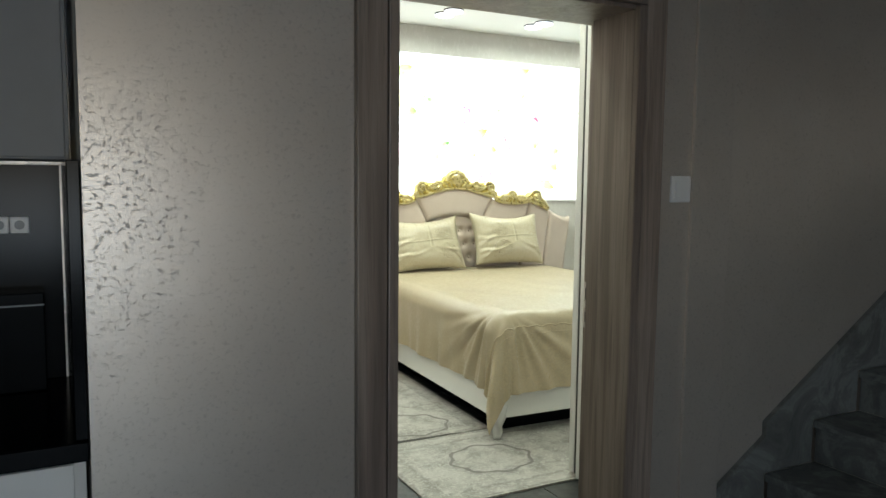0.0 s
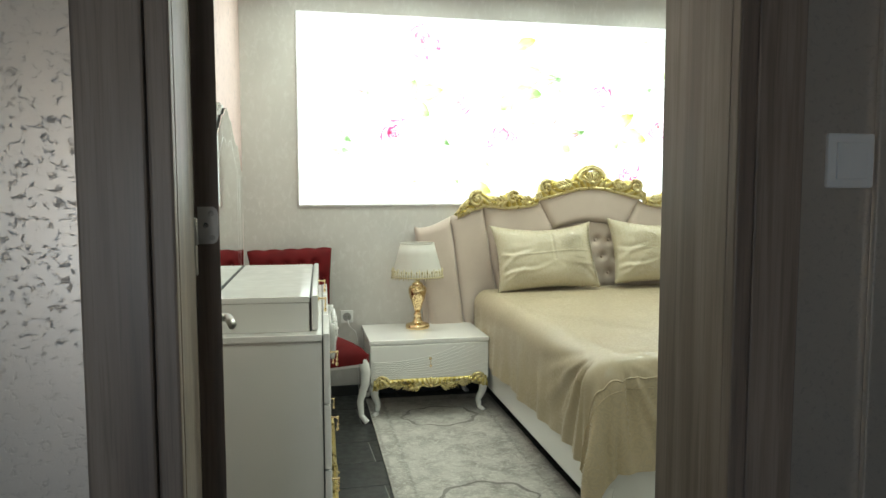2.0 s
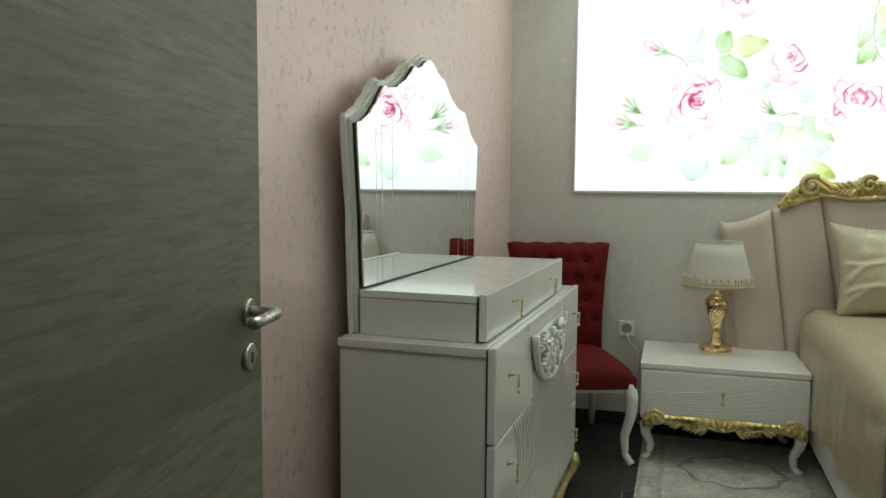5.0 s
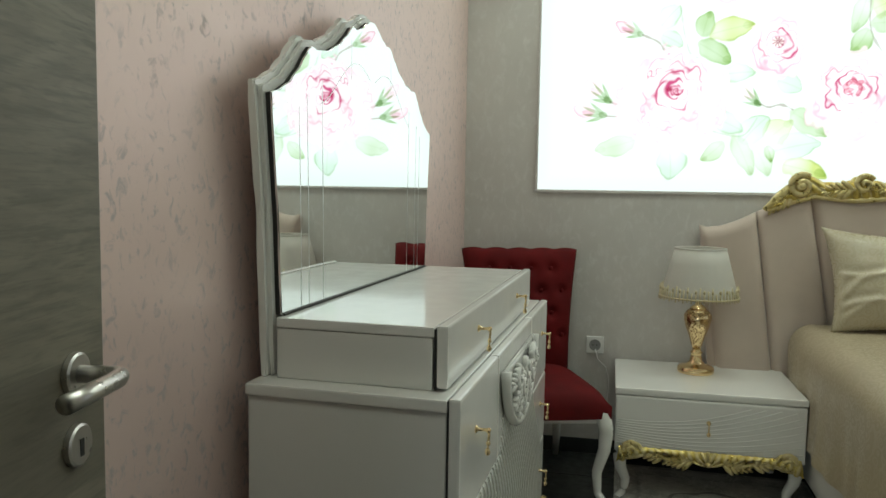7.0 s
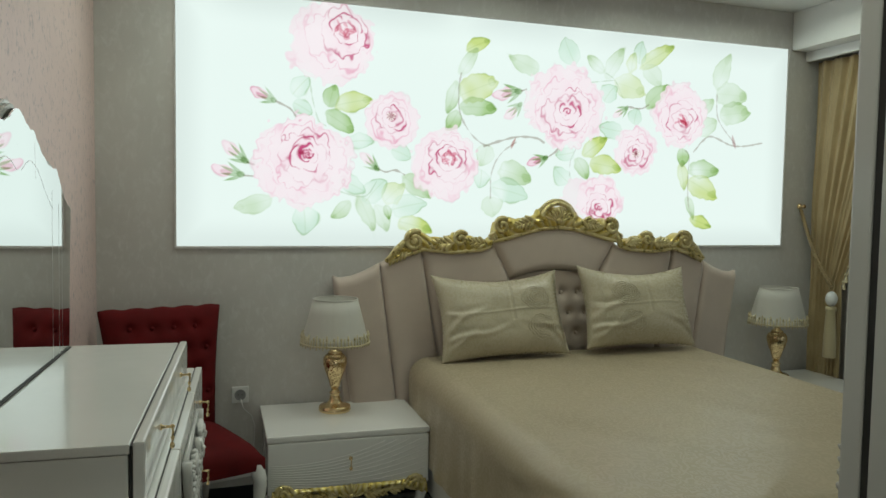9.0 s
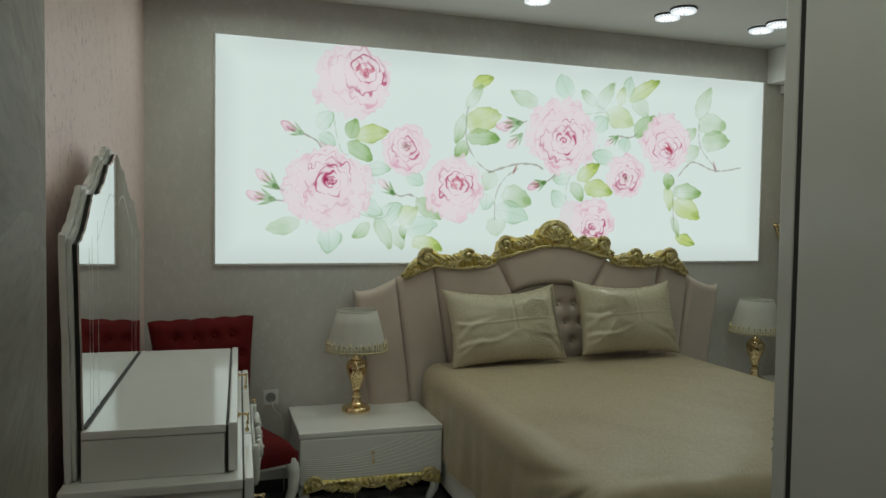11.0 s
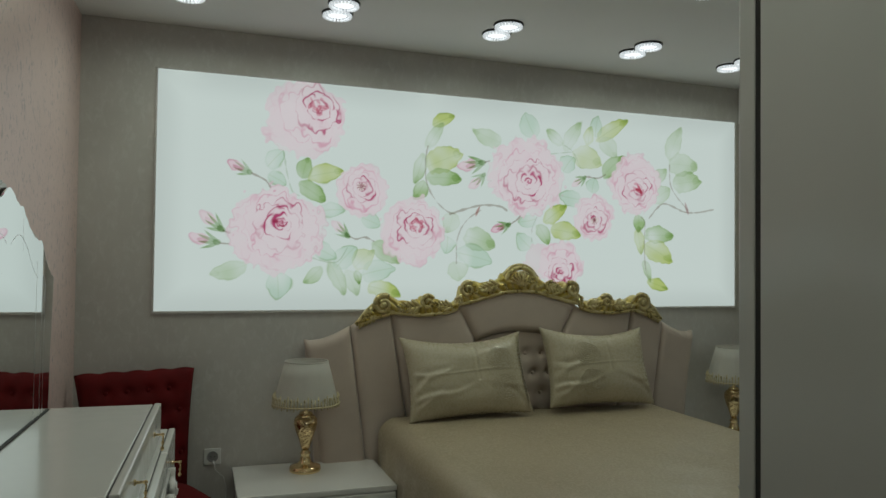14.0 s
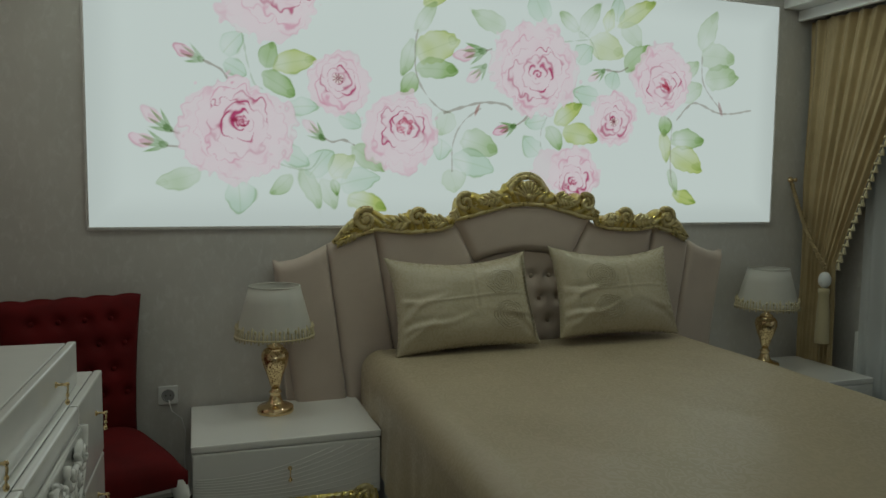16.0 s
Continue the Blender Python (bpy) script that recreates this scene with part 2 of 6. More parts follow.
def print_glow():
    """The printed film of the light box: it gives off light in the colours of its print."""
    n = Nodes("backlit_print")
    a = n.tree.nodes.new("ShaderNodeAttribute")
    a.attribute_name = "print"
    e = n.put("ShaderNodeEmission", Strength=PRINT_GLOW)
    n.link(a.outputs["Color"], e.inputs["Color"])
    gloss = n.put("ShaderNodeBsdfGlossy", Roughness=0.3, Color=(0.03, 0.03, 0.03, 1))
    add = n.tree.nodes.new("ShaderNodeAddShader")
    n.link(e.outputs[0], add.inputs[0])
    n.link(gloss.outputs[0], add.inputs[1])
    n.link(add.outputs[0], n.tree.nodes["Material Output"].inputs["Surface"])
    return n.mat


def glow(name, colour, strength):
    n = Nodes(name)
    n.base((0.8, 0.8, 0.8))
    return n.set(Emission_Color=(*colour, 1), Emission_Strength=strength)


def mirror_glass():
    n = Nodes("mirror_glass")
    n.base((0.90, 0.93, 0.92))
    return n.set(Metallic=1.0, Roughness=0.015)


def sheer_cloth():
    n = Nodes("sheer_cloth")
    n.base((0.75, 0.77, 0.78))
    n.set(Roughness=0.9, Transmission_Weight=0.0)
    t = n.put("ShaderNodeBsdfTransparent")
    l = n.put("ShaderNodeBsdfTranslucent", Color=(0.75, 0.78, 0.80, 1))
    m1 = n.put("ShaderNodeMixShader", Fac=0.45)
    m2 = n.put("ShaderNodeMixShader", Fac=0.35)
    n.link(n.bsdf.outputs[0], m1.inputs[1])
    n.link(l.outputs[0], m1.inputs[2])
    n.link(m1.outputs[0], m2.inputs[1])
    n.link(t.outputs[0], m2.inputs[2])
    n.link(m2.outputs[0], n.tree.nodes["Material Output"].inputs["Surface"])
    return n.mat


def shade_cloth():
    n = Nodes("shade_cloth")
    w = n.noise(n.mapped(), 500, 2)
    n.base(n.mix(n.grey(w, 0.3, 0.7), (0.70, 0.68, 0.63), (0.80, 0.78, 0.73)))
    l = n.put("ShaderNodeBsdfTranslucent", Color=(0.75, 0.72, 0.66, 1))
    m = n.put("ShaderNodeMixShader", Fac=0.4)
    n.bump(w, 0.2, 0.001)
    n.set(Roughness=0.9)
    n.link(n.bsdf.outputs[0], m.inputs[1])
    n.link(l.outputs[0], m.inputs[2])
    n.link(m.outputs[0], n.tree.nodes["Material Output"].inputs["Surface"])
    return n.mat


def marble():
    n = Nodes("grey_marble")
    v = n.mapped()
    vein = n.noise(v, 3.5, 8, 0.7, 1.6)
    n.base(n.ramp(vein, [(0.35, (0.10, 0.105, 0.10)), (0.5, (0.15, 0.157, 0.15)), (0.56, (0.21, 0.217, 0.21)), (0.7, (0.12, 0.126, 0.122))]))
    return n.set(Roughness=0.25)


PRINT_GLOW = 0.77
M_GREY = plaster("grey_plaster", (0.60, 0.575, 0.545), (0.50, 0.48, 0.455), (0.70, 0.69, 0.67), 0.5, 0.0, False)
M_PINK = plaster("pink_plaster", (0.82, 0.64, 0.595), (0.74, 0.565, 0.52), (0.50, 0.43, 0.435), 0.40, 0.36, True, 46.0, 0.95, (0.27, 0.50))
M_HALL = plaster("hall_plaster", (0.64, 0.585, 0.525), (0.555, 0.50, 0.445), (0.37, 0.325, 0.285), 0.35, 0.58, True, 105.0, 0.75, (0.24, 0.50))
M_CEIL = plain("ceiling_paint", (0.80, 0.80, 0.78), 0.85, 0.0, 0.03, 2.0)
M_CASING = wood("casing_wood", (0.33, 0.265, 0.22), (0.165, 0.126, 0.104), 2, 0.38, 1.2)
M_LEAF = leaf_wood("door_leaf_wood", ((0.160, 0.141, 0.106), (0.215, 0.191, 0.147), (0.275, 0.246, 0.19)))
M_NET = net_brass("brass_openwork")
M_WHITE = lacquer("white_lacquer", (0.80, 0.79, 0.76))
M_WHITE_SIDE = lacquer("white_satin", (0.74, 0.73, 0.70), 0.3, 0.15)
M_WARDROBE = lacquer("wardrobe_lacquer", (0.63, 0.62, 0.595), 0.2, 0.3)
M_GILT = gilded("antique_gilt")
M_BRASS = metal("polished_brass", (0.86, 0.66, 0.37), 0.12)
M_STEEL = metal("brushed_steel", (0.62, 0.60, 0.57), 0.26)
M_SATIN = metal("satin_steel", (0.80, 0.78, 0.75), 0.42)
M_BEIGE = fabric("beige_velvet", (0.56, 0.465, 0.395), (0.49, 0.40, 0.34), 1300, 0.5, 0.8)
M_SPREAD = fabric("gold_satin", (0.412, 0.340, 0.228), (0.375, 0.308, 0.203), 420, 0.05, 0.44, 0.10, weight=0.03)
M_PILLOW = fabric("pillow_satin", (0.485, 0.425, 0.305), (0.42, 0.365, 0.255), 420, 0.06, 0.38, 0.08, weight=0.03)
M_RED = fabric("red_velvet", (0.125, 0.004, 0.005), (0.075, 0.003, 0.0035), 1200, 0.0, 0.8, gloss=0.2)
M_BLACK = plain("black_board", (0.004, 0.005, 0.006), 0.16)
M_BLACK.node_tree.nodes["Principled BSDF"].inputs["Specular IOR Level"].default_value = 0.06
M_SLATE = slate()
M_GROUT = plain("grey_grout", (0.26, 0.26, 0.25), 0.9)
M_RUG = rug_wool()
M_PRINT = print_glow()
M_MIRROR = mirror_glass()
M_ETCH = plain("etched_glass", (0.84, 0.87, 0.86), 0.34, 1.0)
M_PLASTIC = plain("white_plastic", (0.78, 0.78, 0.77), 0.35, 0.0, 0.02)
M_CURTAIN = fabric("gold_curtain", (0.47, 0.36, 0.195), (0.35, 0.26, 0.13), 500, 0.2, 0.5)
M_SHEER = sheer_cloth()
M_SHADE = shade_cloth()
M_MARBLE = marble()
M_LED = glow("led_face", (0.93, 0.98, 1.0), 1.35)
M_CRYSTAL = glow("lit_crystal", (0.86, 0.95, 1.0), 0.62)
M_DARK = plain("dark_seam", (0.02, 0.018, 0.016), 0.6)
M_CABINET = plain("grey_cabinet", (0.30, 0.30, 0.30), 0.55)
M_GREYDOOR = plain("grey_front", (0.30, 0.31, 0.31), 0.4)
M_FRINGE = fabric("gold_fringe", (0.62, 0.54, 0.36), (0.48, 0.40, 0.22), 400, 0.2, 0.7)
M_RUGLINE = fabric("rug_line", (0.27, 0.25, 0.23), (0.20, 0.185, 0.17), 400, 0.1, 0.95)
M_HEM = fabric("satin_hem", (0.47, 0.39, 0.265), (0.40, 0.325, 0.21), 420, 0.05, 0.42, 0.45, weight=0.06)
M_CORD = fabric("braided_cord", (0.42, 0.31, 0.15), (0.20, 0.14, 0.06), 300, 0.1, 0.6)
M_LACE = fabric("cream_lace", (0.72, 0.66, 0.54), (0.60, 0.54, 0.42), 300, 0.1, 0.8)


# ---- building helpers ----
def thing(name, m=None, label="", category="", group="", kind=""):
    ob = new(name)
    if m is not None:
        ob.matrix_world = m
    return tagged(ob, label, category, group, kind)


def part(name, bm, material, parent=None, label="", smooth=False):
    """Links a bmesh as one mesh object under a thing or a part."""
    bmesh.ops.recalc_face_normals(bm, faces=bm.faces)
    mesh = bpy.data.meshes.new(name)
    bm.to_mesh(mesh)
    bm.free()
    mesh.materials.append(material)
    if smooth:
        mesh.shade_smooth()
    ob = new(name, mesh)
    ob.parent = parent
    return tagged(ob, label)


def solid(name, bm, material, label="", category="", kind="", group="", m=None, smooth=False):
    ob = part(name, bm, material, None, "", smooth)
    if m is not None:
        ob.matrix_world = m
    return tagged(ob, label, category, group, kind)


def box(x0, x1, y0, y1, z0, z1, bevel=0.0, bm=None, seg=2):
    own = bmesh.new()
    bmesh.ops.create_cube(own, size=1.0)
    for v in own.verts:
        v.co = Vector(((x0 + x1) / 2 + v.co.x * (x1 - x0), (y0 + y1) / 2 + v.co.y * (y1 - y0), (z0 + z1) / 2 + v.co.z * (z1 - z0)))
    if bevel:
        bmesh.ops.bevel(own, geom=own.edges[:], offset=bevel, segments=seg, affect="EDGES", profile=0.6)
    return merge(bm, own)


def merge(bm, own):
    if bm is None:
        return own
    mesh = bpy.data.meshes.new("tmp")
    own.to_mesh(mesh)
    own.free()
    bm.from_mesh(mesh)
    bpy.data.meshes.remove(mesh)
    return bm


def moved(bm, m):
    bmesh.ops.transform(bm, matrix=m, verts=bm.verts[:])
    return bm


def grid(nu, nv, f, bm=None, close_u=False, close_v=False):
    """A sheet of nu by nv points at f(u, v), with u and v from 0 to 1."""
    bm = bm or bmesh.new()
    du, dv = nu if close_u else nu - 1, nv if close_v else nv - 1
    vs = [[bm.verts.new(f(i / du, j / dv)) for j in range(nv)] for i in range(nu)]
    for i in range(du):
        for j in range(dv):
            a, b = (i + 1) % nu, (j + 1) % nv
            bm.faces.new((vs[i][j], vs[a][j], vs[a][b], vs[i][b]))
    return bm


def lathe(profile, n=32, bm=None, wave=None):
    """Turns a profile of (radius, height) about z."""
    bm = bm or bmesh.new()
    rings = []
    for r, z in profile:
        ring = []
        for k in range(n):
            a = 2 * math.pi * k / n
            q = r * (1 + (wave(a, z) if wave else 0))
            ring.append(bm.verts.new((q * math.cos(a), q * math.sin(a), z)))
        rings.append(ring)
    for a, b in zip(rings, rings[1:]):
        for k in range(n):
            bm.faces.new((a[k], a[(k + 1) % n], b[(k + 1) % n], b[k]))
    for ring, flip in ((rings[0], True), (rings[-1], False)):
        if profile[0 if flip else -1][0] > 1e-5:
            bm.faces.new(ring[::-1] if flip else ring)
    return bm


def tube(points, radius, n=8, bm=None, flat=1.0):
    """A tube along points; radius: a number or a function of the way from 0 to 1."""
    bm = bm or bmesh.new()
    points = [Vector(p) for p in points]
    rings = []
    up = Vector((0.13, 0.21, 0.97)).normalized()
    for i, p in enumerate(points):
        t = (points[min(i + 1, len(points) - 1)] - points[max(i - 1, 0)]).normalized()
        side = t.cross(up)
        side = side.normalized() if side.length > 1e-4 else Vector((1, 0, 0))
        above = side.cross(t).normalized()
        r = radius(i / (len(points) - 1)) if callable(radius) else radius
        rings.append([bm.verts.new(p + side * (r * math.cos(2 * math.pi * k / n)) + above * (r * flat * math.sin(2 * math.pi * k / n))) for k in range(n)])
    for a, b in zip(rings, rings[1:]):
        for k in range(n):
            bm.faces.new((a[k], a[(k + 1) % n], b[(k + 1) % n], b[k]))
    bm.faces.new(rings[0][::-1])
    bm.faces.new(rings[-1])
    return bm


def slab(outline, y0, y1, bm=None, bevel=0.0):
    """A plate with its outline in x and z, from y0 to y1."""
    own = bmesh.new()
    face = own.faces.new([own.verts.new((x, y0, z)) for x, z in outline])
    out = bmesh.ops.extrude_face_region(own, geom=[face])
    for v in out["geom"]:
        if isinstance(v, bmesh.types.BMVert):
            v.co.y = y1
    if bevel:
        rim = [e for e in own.edges if abs(e.verts[0].co.y - e.verts[1].co.y) < 1e-6]
        bmesh.ops.bevel(own, geom=rim, offset=bevel, segments=2, affect="EDGES")
    return merge(bm, own)


def blob(centre, size, turn=0.0, bm=None, n=8, axis="Y"):
    """A lobe of a carving: a squashed ball."""
    own = bmesh.new()
    bmesh.ops.create_uvsphere(own, u_segments=n + 2, v_segments=n, radius=1.0)
    m = Matrix.Translation(centre) @ Matrix.Rotation(turn, 4, axis) @ Matrix.Diagonal((*size, 1))
    bmesh.ops.transform(own, matrix=m, verts=own.verts[:])
    return merge(bm, own)


def between(x, table):
    xs, ys = zip(*table)
    return float(np.interp(x, xs, ys))


def sstep(a, b, x):
    k = np.clip((x - a) / (b - a), 0, 1)
    return k * k * (3 - 2 * k)
# ---- structure ----
solid("floor", box(-3.2, 5.5, -4.2, 5.8, -0.15, -0.004), M_GROUT, "dark grey grouted floor bed under the slate tiles", "floor", "structure")
solid("ceiling", box(-3.2, 5.5, -4.2, 5.8, CEIL, CEIL + 0.15), M_CEIL, "flat matt white painted ceiling", "ceiling", "structure")
solid("wall_north", box(0.35, 5.3, WALL_Y, WALL_Y + 0.2, 0, CEIL - 0.001), M_GREY, "light grey trowelled plaster wall behind the bed", "wall", "structure")
yy0, yy1 = DOOR_H1 + 0.002, WALL_Y
bm = bmesh.new()
pts = [(pink_x(yy0), yy0), (pink_x(yy1) , yy1), (pink_x(yy1) - 0.2, yy1), (pink_x(yy0) - 0.2, yy0)]
lo, hi = [bm.verts.new((x, y, 0)) for x, y in pts], [bm.verts.new((x, y, CEIL - 0.001)) for x, y in pts]
bm.faces.new(lo[::-1]), bm.faces.new(hi)
for k in range(4):
    bm.faces.new((lo[k], lo[(k + 1) % 4], hi[(k + 1) % 4], hi[k]))
solid("wall_west", bm, M_PINK, "pale pink pearly plaster wall with silvery flecks", "wall", "structure")
bm = box(0.064, OPEN_L - 0.03, DOOR_H0, DOOR_H1, 0, CEIL - 0.001)
box(OPEN_R + 0.053, 2.047, DOOR_H0, DOOR_H1, 0, CEIL - 0.001, bm=bm)
box(OPEN_L - 0.03, OPEN_R + 0.053, DOOR_H0, DOOR_H1, OPEN_T + 0.03, CEIL - 0.001, bm=bm)
solid("wall_south", bm, M_HALL, "beige-grey hall plaster wall with metallic flecks", "wall", "structure")
solid("wall_stair", box(2.049, 5.3, DOOR_H0 + 0.07, DOOR_H1, 0, CEIL - 0.001), M_HALL, "beige plaster wall along the marble stairs", "wall", "structure")
bm = box(5.05, 5.3, DOOR_H1, 2.75, 0, CEIL - 0.001)
box(5.05, 5.3, 4.45, WALL_Y, 0, CEIL - 0.001, bm=bm)
box(5.05, 5.3, 2.75, 4.45, 0, 0.7, bm=bm)
box(5.05, 5.3, 2.75, 4.45, 2.1, CEIL - 0.001, bm=bm)
solid("wall_east", bm, M_GREY, "light grey plaster window wall", "wall", "structure")
solid("beam", box(4.69, 5.048, DOOR_H1 + 0.01, WALL_Y - 0.001, 2.465, CEIL - 0.002, 0.004), M_CEIL, "white painted ceiling beam above the curtains", "beam", "structure")
solid("curtain_rail", box(4.80, 4.83, DOOR_H1 + 0.3, WALL_Y - 0.002, 2.405, 2.463, 0.003), M_PLASTIC, "grey-white curtain rail cover under the beam", "curtain rail", "structure")
bm = box(0.66 + 0.10, 5.04, WALL_Y - 0.012, WALL_Y - 0.001, 0, 0.07, 0.003)
solid("baseboard", bm, M_SLATE, "dark slate tile skirting along the grey wall", "baseboard", "structure")
win = thing("window_1", None, "white window behind the sheer curtain", "window", kind="structure")
bm = box(5.10, 5.16, 2.75, 2.81, 0.7, 2.1)
for a in ((2.81, 4.39, 0.7, 0.76), (2.81, 4.39, 2.04, 2.1), (4.39, 4.45, 0.7, 2.1), (3.57, 3.63, 0.76, 2.04)):
    box(5.10, 5.16, *a, bm=bm)
part("window_frame", bm, M_PLASTIC, win)

# hall, closed round the camera
solid("wall_hall_west", box(-3.2, -3.0, -4.2, 2.6, 0, CEIL - 0.001), M_HALL, "plain beige hall wall", "wall", "structure")
solid("wall_hall_east", box(5.3, 5.5, -4.2, 5.72, 0, CEIL - 0.001), M_HALL, "plain beige hall wall", "wall", "structure")
bm = box(-3.0, -0.8, -4.2, -4.0, 0, CEIL - 0.001)
box(0.5, 5.3, -4.2, -4.0, 0, CEIL - 0.001, bm=bm)
box(-0.8, 0.5, -4.2, -4.0, 0, 0.85, bm=bm)
box(-0.8, 0.5, -4.2, -4.0, 2.05, CEIL - 0.001, bm=bm)
solid("wall_hall_south", bm, M_HALL, "plain beige hall wall with a window", "wall", "structure")
solid("wall_kitchen", box(-3.0, 0.062, 2.36, 2.6, 0, CEIL - 0.001), M_HALL, "wall behind the kitchen units", "wall", "structure")
solid("wall_niche", box(0.066, 0.30, DOOR_H1 + 0.002, 2.6, 0, CEIL - 0.001), M_HALL, "end wall of the kitchen niche", "wall", "structure")


# ---- door frame and door ----
def door_frame():
    """Brown wood-grain lining and stepped casing of the doorway."""
    ob = thing("door_frame", None, "dark brown wood-grain door frame with stepped casing", "door frame", kind="structure")
    for x0, x1 in ((OPEN_L - 0.028, OPEN_L), (OPEN_R, OPEN_R + 0.052)):
        part("jamb", box(x0, x1, DOOR_H0 - 0.004, DOOR_H1 - 0.066, 0, OPEN_T, 0.002), M_CASING, ob)
    part("rebate", box(OPEN_R + 0.042, OPEN_R + 0.052, DOOR_H1 - 0.0655, DOOR_H1 - 0.004, 0, OPEN_T, 0.001), M_CASING, ob)
    part("head", box(OPEN_L - 0.028, OPEN_R + 0.052, DOOR_H0 - 0.004, DOOR_H1 - 0.002, OPEN_T, OPEN_T + 0.028, 0.002), M_CASING, ob)
    # an inner strip, a groove and a broad outer strip on each side and over the head
    strips = ((0.001, 0.031, 0.026), (0.0335, 0.117, 0.024))
    for side in (-1, 1):
        edge = OPEN_L if side < 0 else OPEN_R
        for a, b, d in strips:
            xs = sorted((edge + side * a, edge + side * b))
            part("casing_strip", box(xs[0], xs[1], DOOR_H0 - d, DOOR_H0 - 0.001, 0, OPEN_T + 0.010 + a, 0.004), M_CASING, ob)
    for a, b, d in strips:
        part("casing_strip", box(OPEN_L - b, OPEN_R + b, DOOR_H0 - d - 0.001, DOOR_H0 - 0.001, OPEN_T + a + 0.012, OPEN_T + b + 0.012, 0.004), M_CASING, ob)
    part("rubber_seal", box(OPEN_R + 0.034, OPEN_R + 0.0415, DOOR_H1 - 0.0655, DOOR_H1 - 0.058, 0, OPEN_T - 0.001), M_DARK, ob)
    strike = part("strike_plate", box(OPEN_R + 0.039, OPEN_R + 0.0416, DOOR_H1 - 0.050, DOOR_H1 - 0.006, 0.93, 1.09, 0.001), M_STEEL, ob, "steel strike plate")
    part("strike_hole", box(OPEN_R + 0.038, OPEN_R + 0.0395, DOOR_H1 - 0.036, DOOR_H1 - 0.016, 0.95, 0.985), M_DARK, strike)
    part("strike_hole", box(OPEN_R + 0.038, OPEN_R + 0.0395, DOOR_H1 - 0.036, DOOR_H1 - 0.016, 1.03, 1.07), M_DARK, strike)
    return ob


door_frame()


def door():
    """The open leaf; local y runs from the hinges to the lock edge, local +x is the face that the room sees."""
    ob = thing("door_1", pose(0.843, 1.926, 0.008, 0, 0, 7.3), "open grey-brown wood-grain door with steel lever handle", "door", kind="structure")
    leaf = part("leaf", box(-0.038, 0.0, 0.004, 0.862, 0, 1.975, 0.002), M_LEAF, ob)
    part("edge_band", box(-0.0375, -0.0005, 0.0, 0.0036, 0, 1.975), M_CASING, leaf, "brown edge band")
    for z in (0.25, 1.308):
        plate = [(-0.034, z - 0.030), (-0.010, z - 0.030), (-0.005, z - 0.026), (-0.002, z - 0.018), (-0.002, z + 0.018), (-0.005, z + 0.026), (-0.010, z + 0.030), (-0.034, z + 0.030)]
        hinge = part("hinge", slab(plate, -0.0034, -0.0004), M_SATIN, ob, "satin steel butt hinge")
        part("knuckle", lathe([(0.005, z - 0.080), (0.0062, z - 0.077), (0.0062, z - 0.033), (0.005, z - 0.0315), (0.0075, z - 0.030), (0.0075, z + 0.010), (0.005, z + 0.013)], 14), M_SATIN, hinge, smooth=True).location = (-0.041, -0.008, 0)
        for dx, dz in ((-0.013, 0.019), (-0.022, 0.0), (-0.012, -0.020)):
            part("screw", moved(lathe([(0.0048, 0), (0.0042, 0.0015), (0.002, 0.001), (0.001, 0.001)], 12), pose(dx, -0.0035, z + dz, 90, 0, 0)), M_STEEL, hinge)
    for z, name in ((1.022, "rosette"), (0.935, "keyhole_plate")):
        plate = part(name, moved(lathe([(0.026, 0), (0.026, 0.007), (0.023, 0.009), (0.001, 0.009)], 28), pose(0.0005, 0.792, z, 0, 90, 0)), M_STEEL, ob, smooth=False)
        if name == "keyhole_plate":
            part("keyhole", box(0.0092, 0.0102, 0.788, 0.796, z - 0.013, z + 0.008), M_DARK, plate)
    lever = tube([(0.008, 0.792, 1.022), (0.050, 0.792, 1.022), (0.060, 0.788, 1.022), (0.064, 0.776, 1.022), (0.064, 0.73, 1.022), (0.064, 0.668, 1.022)], 0.011, 14)
    part("lever", lever, M_STEEL, ob, smooth=True)
    return ob


door()


def light_switch():
    ob = thing("light_switch", pose(1.821, DOOR_H0, 1.417), "square white plastic light switch on the hall wall", "switch")
    part("plate", box(-0.043, 0.043, -0.009, 0, -0.043, 0.043, 0.004), M_PLASTIC, ob)
    part("rocker", box(-0.029, 0.029, -0.013, -0.0085, -0.029, 0.029, 0.002), M_PLASTIC, ob)


light_switch()
solid("wall_pilaster", box(1.868, 2.047, DOOR_H0 - 0.012, DOOR_H0 - 0.0005, 0, CEIL - 0.002, 0.004), M_HALL, "slim plaster pilaster at the corner of the hall wall", "wall", "structure")


def socket(x, z):
    ob = thing("wall_socket", pose(x, WALL_Y, z), "square white plastic wall socket above the skirting", "socket")
    part("plate", box(-0.041, 0.041, -0.009, 0, -0.041, 0.041, 0.004), M_PLASTIC, ob)
    part("insert", moved(lathe([(0.027, 0.0), (0.027, 0.003), (0.023, 0.0032), (0.022, 0.0008), (0.001, 0.0008)], 28), pose(0, -0.009, 0, 90, 0, 0)), M_CABINET, ob)
    for dx in (-0.009, 0.009):
        part("pin_hole", moved(lathe([(0.003, 0), (0.003, 0.0006)], 10), pose(dx, -0.0098, 0, 90, 0, 0)), M_DARK, ob)


socket(1.387, 0.528)

